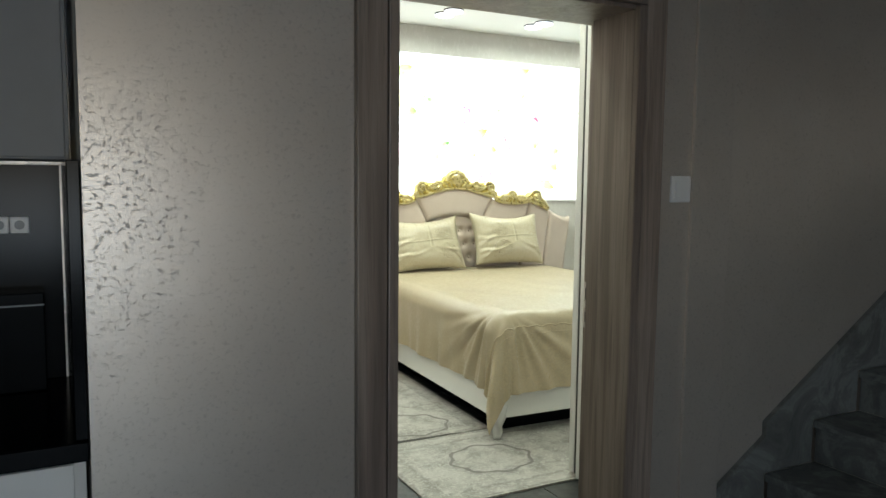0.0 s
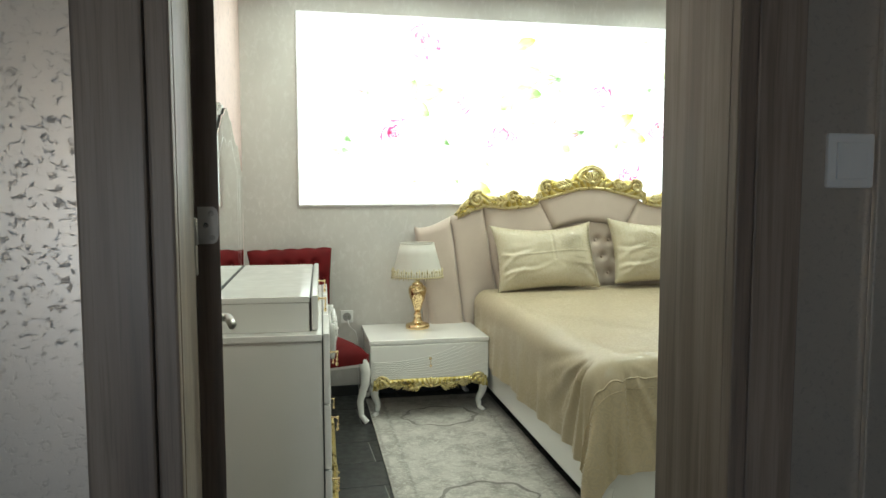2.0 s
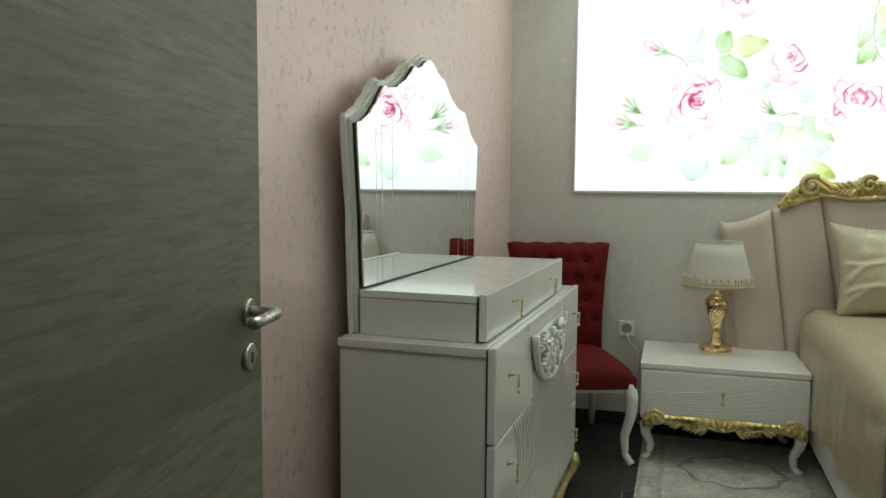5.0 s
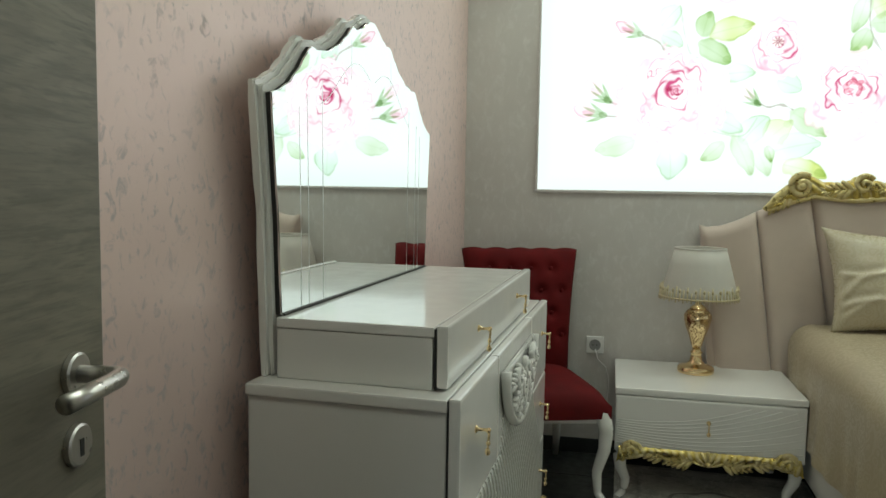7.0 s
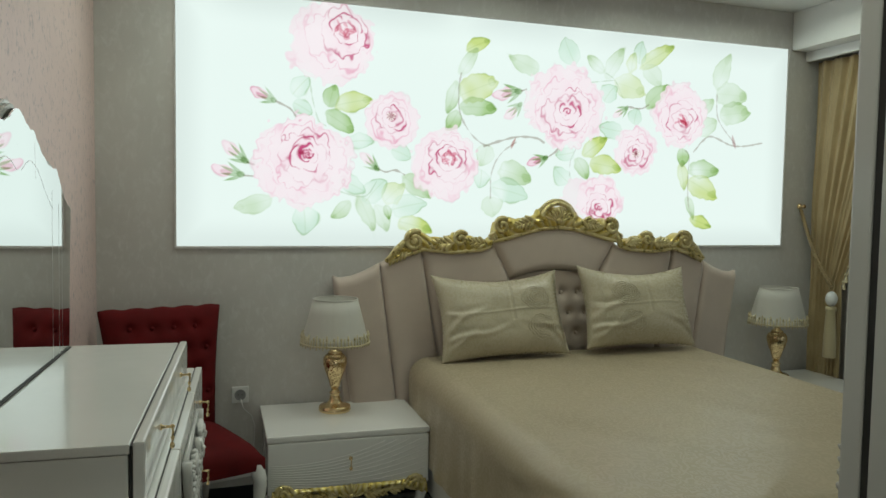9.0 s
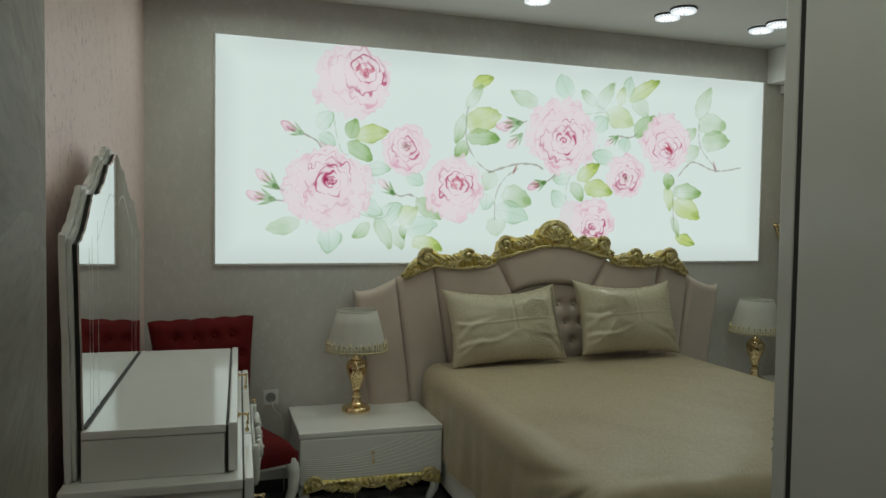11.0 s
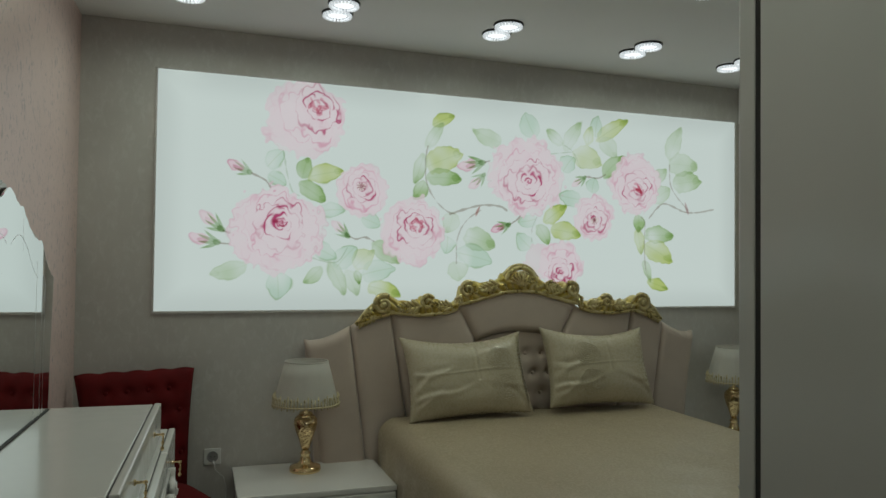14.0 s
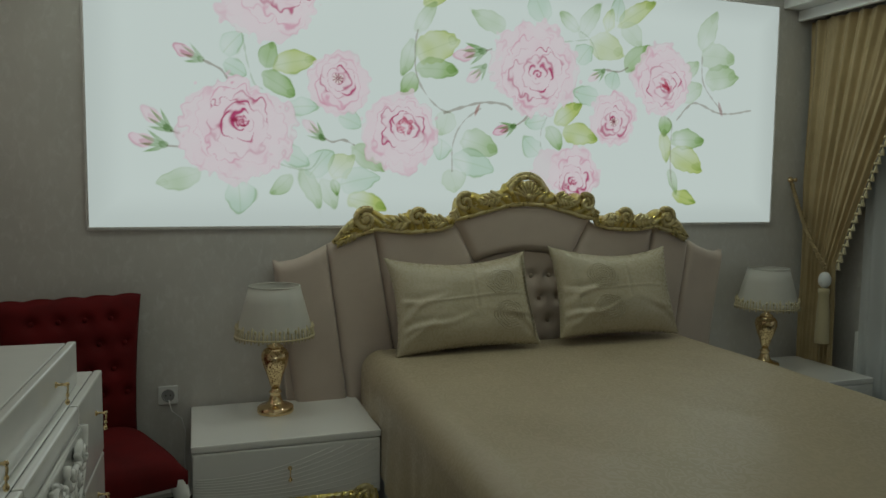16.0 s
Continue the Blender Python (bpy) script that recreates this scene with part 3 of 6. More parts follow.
# ---- marble stairs in the hall ----
stair = thing("stairs", None, "grey veined marble stairs rising along the wall", "stairs", kind="structure")
for k in range(9):
    x = 2.12 + 0.27 * k
    part("tread", box(x - 0.02, x + 0.27, 0.75, 1.738, 0.17 * (k + 1) - 0.03, 0.17 * (k + 1), 0.004), M_MARBLE, stair)
    part("riser", box(x, x + 0.02, 0.75, 1.738, 0.17 * k, 0.17 * (k + 1) - 0.031), M_MARBLE, stair)
    top = 0.17 * (k + 1) + (0.145 if k < 1 else 0.20)
    part("skirting", slab([(x - 0.02, 0.17 * (k + 1) + 0.001), (x + 0.25, 0.17 * (k + 1) + 0.001), (x + 0.25, top + 0.17), (x - 0.02, top)], 1.739, 1.759), M_MARBLE, stair)


# ---- kitchen niche ----
def kitchen():
    base = thing("base_cabinet", None, "white base cabinet with a grey framed front", "cabinet")
    part("body", box(-2.4, 0.056, 1.76, 2.34, 0.1, 0.80, 0.002), M_WHITE_SIDE, base)
    part("plinth", box(-2.4, 0.05, 1.82, 2.3, 0.0, 0.099), M_BLACK, base)
    for x in (-0.55, -1.15):
        d = part("front", box(x, x + 0.58, 1.738, 1.758, 0.12, 0.785, 0.003), M_WHITE, base)
        part("panel", box(x + 0.07, x + 0.51, 1.734, 1.7375, 0.19, 0.715, 0.001), M_GREYDOOR, d)
    solid("worktop", box(-2.45, 0.062, 1.70, 2.345, 0.801, 0.845, 0.004), M_BLACK, "black stone kitchen worktop with rounded front", "worktop")
    solid("backsplash", box(-2.4, 0.03, 2.33, 2.352, 0.847, 1.47), M_BLACK, "glossy black backsplash behind the worktop", "backsplash", "structure")
    solid("niche_lining", box(0.035, 0.0615, 1.715, 2.328, 0.847, 1.475, 0.002), M_BLACK, "black end panel of the kitchen niche", "panel", "structure")
    hob = thing("oven_housing", None, "dark glass oven front set above the worktop", "oven")
    part("front", box(-1.2, -0.02, 2.20, 2.328, 0.847, 1.12, 0.003), M_BLACK, hob)
    part("trim", box(-1.2, -0.02, 2.195, 2.2015, 1.085, 1.089), M_GREYDOOR, hob)
    upper = thing("wall_cabinet", None, "pale grey kitchen wall cabinet above the backsplash", "cabinet")
    part("body", box(-2.4, 0.05, 1.98, 2.345, 1.48, 2.5, 0.002), M_CABINET, upper)
    for x in (-0.185, -0.785):
        d = part("door", box(x, x + 0.225 if x > -0.5 else x + 0.585, 1.957, 1.978, 1.485, 2.495, 0.003), M_CABINET, upper)
        part("handle", box(x + 0.008, x + 0.02, 1.945, 1.956, 1.50, 1.53, 0.002), M_STEEL, d)
    sock = thing("double_socket", pose(-0.10, 2.33, 1.30), "pale double socket on the black backsplash", "socket")
    for dx in (-0.025, 0.025):
        plate = part("plate", box(dx - 0.024, dx + 0.024, -0.01, -0.0005, -0.024, 0.024, 0.003), M_PLASTIC, sock)
        part("insert", moved(lathe([(0.013, 0), (0.013, 0.002), (0.001, 0.002)], 18), pose(dx, -0.0105, 0, 90, 0, 0)), M_GREYDOOR, plate)


kitchen()
# ---- backlit rose print ----
MUR = (1.095, 4.657, 1.262, 2.472)   # left, right, bottom, top


class Painter:
    """Lays watercolour washes on a sheet of colours; places in metres from the print's lower left corner."""

    def __init__(self, w, h, step):
        self.nx, self.nz = int(w / step) + 1, int(h / step) + 1
        self.x, self.z = np.meshgrid(np.linspace(0, w, self.nx), np.linspace(0, h, self.nz), indexing="ij")
        self.rgb = np.ones((self.nx, self.nz, 3)) * np.array((0.86, 0.995, 0.945))
        rng = np.random.default_rng(4)
        self.fields = [self.cloud(rng, s) for s in (0.012, 0.03, 0.08)]
        self.rng = rng
        self.step = step

    def cloud(self, rng, size):
        """Smooth noise of about unit spread with features of that size."""
        total = np.zeros_like(self.x)
        for k in range(14):
            a, p, f = rng.uniform(0, 2 * math.pi), rng.uniform(0, 6.28), rng.uniform(0.6, 1.6) / size
            total += np.sin((self.x * math.cos(a) + self.z * math.sin(a)) * f + p + 0.9 * np.sin((self.x * math.sin(a) - self.z * math.cos(a)) * f * 0.7 + p))
        return total / 2.6

    def near(self, cx, cz, r):
        i0, i1 = max(0, int((cx - r) / self.step)), min(self.nx, int((cx + r) / self.step) + 2)
        j0, j1 = max(0, int((cz - r) / self.step)), min(self.nz, int((cz + r) / self.step) + 2)
        return slice(i0, max(i0, i1)), slice(j0, max(j0, j1))

    def wash(self, box_, alpha, colour):
        """Multiplies the paper by a colour, as a thin wash does, where alpha says."""
        a = np.clip(alpha, 0, 1)[..., None]
        self.rgb[box_] *= 1 - a * (1 - np.array(colour))

    def cover(self, box_, alpha, colour):
        a = np.clip(alpha, 0, 1)[..., None]
        self.rgb[box_] = self.rgb[box_] * (1 - a) + np.array(colour) * a

    def blot(self, cx, cz, length, width, turn, colour, strength, rim=0.5, tip=0.0, rough=0.06, lean=0.0, cover=0.0, line=None, body=(0.86, 0.985, 0.93)):
        """A petal or a leaf. turn: degrees from +x; tip: 0 round, 1 pointed at the far end; lean: shifts the deep tone."""
        b = self.near(cx, cz, max(length, width) * 0.75)
        if self.x[b].size == 0:
            return
        c, s = math.cos(radians(turn)), math.sin(radians(turn))
        u = ((self.x[b] - cx) * c + (self.z[b] - cz) * s) / (length / 2)
        v = (-(self.x[b] - cx) * s + (self.z[b] - cz) * c) / (width / 2)
        v = v + 0.16 * (u * u - 0.3) * np.sign(tip)
        slim = 1 - tip * 0.62 * np.clip((u + 0.35) / 1.35, 0, 1) ** 1.5
        d = 1 - np.sqrt(u * u + (v / np.maximum(slim, 0.05)) ** 2) + rough * self.fields[0][b] + rough * 0.8 * self.fields[1][b]
        px = self.step / (min(length, width) / 2)
        inside = sstep(-px * 0.5, px * 1.2, d)
        if cover:
            self.cover(b, inside * cover, body)
        tone = 0.62 + 0.25 * self.fields[1][b] * 0.5 + 0.22 * self.fields[2][b] * 0.5 + lean * u
        self.wash(b, inside * strength * np.clip(tone, 0.12, 1.2), colour)
        edge = np.exp(-((d - px) / (1.6 * px + 0.03)) ** 2)
        self.wash(b, inside * edge * strength * rim, colour)
        if line is not None:
            fine = (0.0026 + 0.0022 * self.fields[1][b]).clip(0.0014) / (min(length, width) / 2)
            part_rim = np.exp(-((d - px) / fine) ** 2) * sstep(-0.25, 0.35, u + 0.3 * self.fields[1][b])
            self.wash(b, part_rim * line[1], line[0])

    def vein(self, cx, cz, length, turn, colour, strength):
        b = self.near(cx, cz, length * 0.6)
        c, s = math.cos(radians(turn)), math.sin(radians(turn))
        u = ((self.x[b] - cx) * c + (self.z[b] - cz) * s) / (length / 2)
        v = -(self.x[b] - cx) * s + (self.z[b] - cz) * c
        self.wash(b, np.exp(-((v + 0.004 * u * u) / 0.0028) ** 2) * (np.abs(u) < 0.9) * strength, colour)

    def stem(self, points, width, colour, strength):
        pts = np.array(points, float)
        fine = []
        for k in range(len(pts) - 1):
            p0, p1, p2, p3 = pts[max(k - 1, 0)], pts[k], pts[k + 1], pts[min(k + 2, len(pts) - 1)]
            for t in np.linspace(0, 1, 14, endpoint=False):
                fine.append(0.5 * (2 * p1 + (p2 - p0) * t + (2 * p0 - 5 * p1 + 4 * p2 - p3) * t * t + (3 * p1 - p0 - 3 * p2 + p3) * t**3))
        fine = np.array(fine + [pts[-1]])
        mid, span = fine.mean(0), np.ptp(fine, axis=0).max() / 2 + 0.03
        b = self.near(mid[0], mid[1], span + 0.05)
        best = np.full(self.x[b].shape, 9.0)
        for (ax, az), (bx, bz) in zip(fine, fine[1:]):
            dx, dz = bx - ax, bz - az
            k = np.clip(((self.x[b] - ax) * dx + (self.z[b] - az) * dz) / (dx * dx + dz * dz + 1e-12), 0, 1)
            best = np.minimum(best, np.hypot(self.x[b] - ax - k * dx, self.z[b] - az - k * dz))
        self.wash(b, sstep(width, width * 0.4, best + 0.0012 * self.fields[0][b]) * strength, colour)


PINK, MIDP, DEEP, PALE = (0.985, 0.77, 0.86), (0.84, 0.38, 0.54), (0.60, 0.09, 0.24), (0.99, 0.86, 0.91)
PETAL = (0.97, 0.905, 0.935)
LEAF, LIME, MIST, TWIG = (0.50, 0.66, 0.33), (0.70, 0.76, 0.27), (0.78, 0.89, 0.80), (0.42, 0.33, 0.28)


def paint_rose(p, cx, cz, rx, rz, hx, hz, seed, heart="cup"):
    """A cabbage rose: broad pale petals, ring over ring, that close on a heart at (hx, hz); rims are inked ever darker inwards."""
    r = np.random.default_rng(seed)
    size0 = (rx + rz) / 2
    for m in range(6):
        a = m * 1.05 + seed
        p.blot(cx + rx * 0.40 * math.cos(a), cz + rz * 0.40 * math.sin(a), rx * 1.22, rz * 1.16, math.degrees(a), PALE, 0.35, 0.35, 0.0, 0.06, 0.1, 0.75, None, PETAL)
    rings = ((0.66, 8, 0.74, 0.45, 0.30, 0.0), (0.50, 7, 0.66, 0.62, 0.62, 0.45), (0.36, 6, 0.54, 0.72, 0.95, 0.8), (0.22, 5, 0.40, 0.65, 1.1, 1.0), (0.10, 3, 0.25, 0.6, 1.15, 1.0))
    for k, (rad, n, size, strength, ink, inward) in enumerate(rings):
        order = list(range(n))
        r.shuffle(order)
        for m in order:
            a = 2 * math.pi * (m + 0.5 * k + r.uniform(-0.22, 0.22)) / n + seed
            mx, mz = cx + (hx - cx) * inward, cz + (hz - cz) * inward
            d = rad * r.uniform(0.86, 1.1)
            px, pz = mx + rx * d * math.cos(a), mz + rz * d * math.sin(a)
            out = math.degrees(math.atan2(rz * math.sin(a), rx * math.cos(a))) + r.uniform(-22, 22)
            q = size0 * size
            p.blot(px, pz, q * r.uniform(0.78, 0.98), q * r.uniform(1.0, 1.35), out, PALE if k == 0 else PINK, strength * r.uniform(0.05, 0.7), 0.12, 0.0, 0.10, -0.5, 0.9 if k else 0.55, (MIDP if k < 2 else DEEP, ink * r.uniform(0.25, 1.15)), PETAL)
    if heart == "cup":
        for m in range(5):
            a = seed + m * 1.3
            p.blot(hx + rx * 0.06 * math.cos(a), hz + rz * 0.06 * math.sin(a), rx * 0.16, rz * 0.10, math.degrees(a) + 70, PINK, 0.8, 0.4, 0.3, 0.12, 0.0, 0.5, (DEEP, 1.0), PETAL)
        p.stem([(hx + rx * (0.01 + 0.10 * q) * math.cos(seed + 7 * q), hz + rz * (0.01 + 0.10 * q) * math.sin(seed + 7 * q)) for q in np.linspace(0, 1, 12)], 0.0045, DEEP, 0.8)
    elif heart == "stamens":
        p.blot(hx, hz, rx * 0.34, rz * 0.30, 20, PALE, 0.3, 0.3, 0.0, 0.1, 0.0, 0.9, None, (0.97, 0.96, 0.90))
        for m in range(9):
            a = seed + m * 0.72
            d0, d1 = r.uniform(0.02, 0.06), r.uniform(0.11, 0.19)
            p.stem([(hx + rx * d0 * math.cos(a), hz + rz * d0 * math.sin(a)), (hx + rx * d1 * math.cos(a + 0.2), hz + rz * d1 * math.sin(a + 0.2))], 0.0042, (0.42, 0.14, 0.20), 0.8)
    else:
        for m in range(9):
            d, a = r.uniform(0.03, 0.25), seed + m * 0.8
            p.blot(hx + rx * d * math.cos(a), hz + rz * d * 0.8 * math.sin(a), rx * r.uniform(0.16, 0.30), rz * r.uniform(0.08, 0.13), r.uniform(-70, 70), (0.78, 0.20, 0.34), r.uniform(0.5, 1.0), 0.5, 0.5, 0.2)


def paint_leaf(p, x0, z0, x1, z1, width, tone=LEAF, strength=0.75):
    """A leaf from its stalk to its tip, deeper in tone towards the tip."""
    cx, cz, length, turn = (x0 + x1) / 2, (z0 + z1) / 2, math.hypot(x1 - x0, z1 - z0) * 1.08, math.degrees(math.atan2(z1 - z0, x1 - x0))
    p.blot(cx, cz, length, width, turn, tone, strength * 1.3, 0.25, 0.75, 0.035, 0.42, 0.25, ((0.40, 0.55, 0.22), 0.5 * strength))
    p.blot(x0 + (x1 - x0) * 0.86, z0 + (z1 - z0) * 0.86, length * 0.28, width * 0.34, turn, (0.40, 0.58, 0.16), 0.75 * strength * (tone != MIST), 0.2, 0.9, 0.12, 0.4)
    p.vein(cx, cz, length, turn, (0.62, 0.74, 0.48), 0.35 * strength)


def paint_bud(p, x0, z0, x1, z1, pink=0.9):
    """A closed bud from its stalk to its tip, with a calyx of thin green sepals that flare past it."""
    length, turn = math.hypot(x1 - x0, z1 - z0), math.degrees(math.atan2(z1 - z0, x1 - x0))
    at = lambda k, side=0.0: (x0 + (x1 - x0) * k - (z1 - z0) * side, z0 + (z1 - z0) * k + (x1 - x0) * side)
    p.blot(*at(0.62), length * 0.62, length * 0.36, turn, PINK, pink, 0.5, 0.5, 0.06, 0.1, 0.8, (DEEP, 0.5 * pink), PETAL)
    p.blot(*at(0.52, 0.04), length * 0.34, length * 0.16, turn, DEEP, 0.55 * pink, 0.5, 0.4, 0.1)
    for d, k in ((-26, 0.62), (-8, 0.74), (10, 0.66), (30, 0.58)):
        a = radians(turn + d)
        p.blot(x0 + math.cos(a) * length * k * 0.5, z0 + math.sin(a) * length * k * 0.5, length * k, length * 0.11, turn + d, (0.40, 0.57, 0.28), 0.95, 0.4, 0.95, 0.04, 0.2)
    p.blot(*at(0.10), length * 0.26, length * 0.20, turn, (0.42, 0.56, 0.30), 0.9, 0.4, 0.2, 0.06)


def left_spray(p):
    """Leaves, stalks and buds of the print's left third."""
    for a in ((0.72, 0.70, 0.75, 0.81, 0.09, LEAF, 0.8), (0.76, 0.71, 0.94, 0.75, 0.11, LIME, 0.85), (0.71, 0.67, 0.85, 0.58, 0.10, LEAF, 0.95), (0.54, 0.75, 0.62, 0.84, 0.10, MIST, 0.9), (0.55, 0.71, 0.64, 0.66, 0.08, MIST, 0.9), (0.44, 0.23, 0.26, 0.18, 0.10, LEAF, 0.4), (0.60, 0.20, 0.61, 0.06, 0.14, MIST, 0.9)):
        paint_leaf(p, *a)
    for a in ((0.82, 0.53, 0.95, 0.54, 0.09, MIST, 0.9), (0.83, 0.22, 0.74, 0.14, 0.08, LEAF, 0.55), (0.88, 0.25, 0.96, 0.08, 0.09, LEAF, 0.5), (0.97, 0.21, 1.03, 0.08, 0.09, LEAF, 0.35), (0.91, 0.23, 1.01, 0.34, 0.12, MIST, 0.9), (0.78, 0.34, 0.91, 0.28, 0.10, MIST, 0.8), (1.01, 0.23, 1.11, 0.32, 0.12, LIME, 0.45)):
        paint_leaf(p, *a)
    for a in ((1.05, 0.19, 1.23, 0.23, 0.13, MIST, 0.9), (1.09, 0.13, 1.27, 0.08, 0.10, LIME, 0.8), (1.02, 0.21, 1.04, 0.14, 0.05, LEAF, 0.8), (1.12, 0.36, 1.26, 0.26, 0.12, LEAF, 0.75), (1.05, 0.50, 1.15, 0.46, 0.10, MIST, 0.8)):
        paint_leaf(p, *a)
    p.stem([(0.46, 0.71), (0.527, 0.68), (0.559, 0.642)], 0.006, TWIG, 0.7)
    p.stem([(0.625, 0.827), (0.643, 0.719), (0.67, 0.629), (0.707, 0.603)], 0.005, (0.62, 0.70, 0.56), 0.6)
    p.stem([(0.98, 0.395), (1.019, 0.381), (1.068, 0.392), (1.117, 0.37)], 0.006, TWIG, 0.7)
    p.stem([(0.745, 0.29), (0.819, 0.264), (0.914, 0.256), (0.971, 0.333)], 0.005, (0.62, 0.70, 0.56), 0.6)
    p.stem([(0.327, 0.407), (0.36, 0.396)], 0.006, TWIG, 0.7)
    p.stem([(0.31, 0.344), (0.36, 0.340)], 0.006, TWIG, 0.7)
    paint_bud(p, 0.465, 0.708, 0.328, 0.771)
    paint_bud(p, 0.327, 0.407, 0.201, 0.509, 0.25)
    paint_bud(p, 0.31, 0.344, 0.143, 0.384, 0.6)
    paint_bud(p, 0.98, 0.39, 0.875, 0.481, 0.15)


def middle_spray(p):
    """The long bowed twig, its leaves and buds."""
    for a in ((1.45, 1.04, 1.58, 1.10, 0.08, LIME, 1.1), (1.42, 0.91, 1.51, 1.05, 0.08, LEAF, 0.4), (1.42, 0.80, 1.63, 0.89, 0.16, LIME, 0.75), (1.42, 0.74, 1.62, 0.74, 0.11, LEAF, 0.75), (1.40, 0.86, 1.35, 0.70, 0.08, LEAF, 0.6), (1.41, 0.71, 1.35, 0.61, 0.09, LEAF, 0.75), (1.58, 0.54, 1.55, 0.43, 0.12, LEAF, 0.35)):
        paint_leaf(p, *a)
    for a in ((1.55, 0.41, 1.54, 0.31, 0.10, MIST, 0.9), (1.65, 0.42, 1.84, 0.36, 0.14, LEAF, 0.5), (1.61, 0.32, 1.82, 0.27, 0.14, MIST, 0.9), (1.59, 0.26, 1.63, 0.16, 0.14, LEAF, 0.35), (1.87, 0.96, 1.70, 1.02, 0.11, LEAF, 0.4), (2.09, 1.01, 2.02, 1.15, 0.14, MIST, 0.9), (2.07, 0.35, 1.98, 0.43, 0.11, MIST, 0.8)):
        paint_leaf(p, *a)
    p.stem([(1.422, 0.912), (1.41, 0.823), (1.418, 0.707), (1.471, 0.611), (1.536, 0.554), (1.589, 0.537)], 0.005, TWIG, 0.55)
    p.stem([(1.56, 0.535), (1.664, 0.57), (1.763, 0.594), (1.863, 0.592), (1.913, 0.57)], 0.008, TWIG, 0.65)
    p.stem([(1.745, 0.563), (1.659, 0.499), (1.606, 0.397), (1.601, 0.257)], 0.005, TWIG, 0.5)
    p.blot(1.73, 0.56, 0.07, 0.018, 65, (0.62, 0.30, 0.28), 0.9, 0.4, 0.8)
    p.stem([(2.005, 0.543), (1.978, 0.515), (1.937, 0.489)], 0.006, TWIG, 0.7)
    p.stem([(1.774, 0.843), (1.80, 0.852)], 0.006, TWIG, 0.7)
    paint_bud(p, 1.774, 0.843, 1.589, 0.805, 0.6)
    paint_bud(p, 1.775, 0.777, 1.667, 0.68, 0.2)
    paint_bud(p, 1.937, 0.489, 1.802, 0.443)


def right_spray(p):
    """Leaves, stalks and buds of the print's right third."""
    for a in ((2.28, 0.98, 2.17, 1.06, 0.08, LEAF, 0.45), (2.29, 0.95, 2.40, 1.12, 0.10, LEAF, 0.4), (2.45, 0.99, 2.47, 1.10, 0.08, LIME, 0.6), (2.52, 1.03, 2.73, 1.16, 0.10, LIME, 0.9), (2.50, 1.04, 2.52, 1.17, 0.09, MIST, 0.9), (2.55, 1.03, 2.66, 0.93, 0.12, LEAF, 0.35), (2.35, 0.93, 2.55, 0.88, 0.15, LIME, 0.4)):
        paint_leaf(p, *a)
    for a in ((2.56, 0.81, 2.70, 0.93, 0.11, LEAF, 0.8), (2.48, 0.70, 2.50, 0.79, 0.10, MIST, 0.9), (2.40, 0.65, 2.26, 0.67, 0.11, MIST, 0.9), (2.16, 0.51, 2.30, 0.61, 0.10, LIME, 0.95), (2.12, 0.49, 2.19, 0.38, 0.09, LEAF, 0.65), (2.21, 0.47, 2.40, 0.44, 0.12, LIME, 0.85), (2.10, 0.52, 1.99, 0.50, 0.09, MIST, 0.9)):
        paint_leaf(p, *a)
    for a in ((3.04, 0.94, 3.13, 1.14, 0.12, LEAF, 0.35), (3.05, 0.91, 3.26, 0.90, 0.16, LEAF, 0.4), (3.08, 0.78, 3.29, 0.81, 0.15, LEAF, 0.55), (2.94, 0.79, 3.02, 0.87, 0.09, LEAF, 0.4), (2.93, 0.67, 3.05, 0.75, 0.12, LEAF, 0.45), (2.82, 0.57, 2.82, 0.47, 0.09, LEAF, 0.75), (2.28, 0.82, 2.35, 0.91, 0.12, MIST, 0.9)):
        paint_leaf(p, *a)
    for a in ((2.87, 0.45, 3.07, 0.45, 0.12, LEAF, 0.75), (2.87, 0.39, 3.07, 0.29, 0.15, LIME, 0.8), (2.81, 0.48, 2.84, 0.33, 0.08, LIME, 0.6), (2.86, 0.29, 2.91, 0.16, 0.06, LEAF, 0.5), (2.89, 0.16, 3.04, 0.11, 0.08, LIME, 1.1)):
        paint_leaf(p, *a)
    p.stem([(2.109, 0.536), (2.08, 0.473), (2.077, 0.389)], 0.004, TWIG, 0.35)
    p.stem([(2.441, 0.794), (2.528, 0.789), (2.577, 0.813)], 0.006, TWIG, 0.7)
    p.stem([(2.196, 0.916), (2.327, 0.936), (2.351, 0.937)], 0.004, (0.62, 0.70, 0.56), 0.6)
    p.stem([(2.29, 0.975), (2.351, 0.937), (2.402, 0.845)], 0.004, (0.62, 0.70, 0.56), 0.6)
    p.stem([(2.896, 0.554), (2.96, 0.624), (3.027, 0.649), (3.194, 0.599), (3.391, 0.626)], 0.007, TWIG, 0.6)
    p.stem([(3.048, 0.90), (3.065, 0.752), (3.193, 0.611)], 0.005, TWIG, 0.5)
    p.stem([(2.84, 0.56), (2.865, 0.52), (2.861, 0.387), (2.873, 0.231), (2.907, 0.164)], 0.004, TWIG, 0.45)
    p.blot(3.18, 0.63, 0.09, 0.022, 110, (0.58, 0.30, 0.32), 0.9, 0.4, 0.8)
    paint_bud(p, 2.441, 0.794, 2.332, 0.725, 0.15)


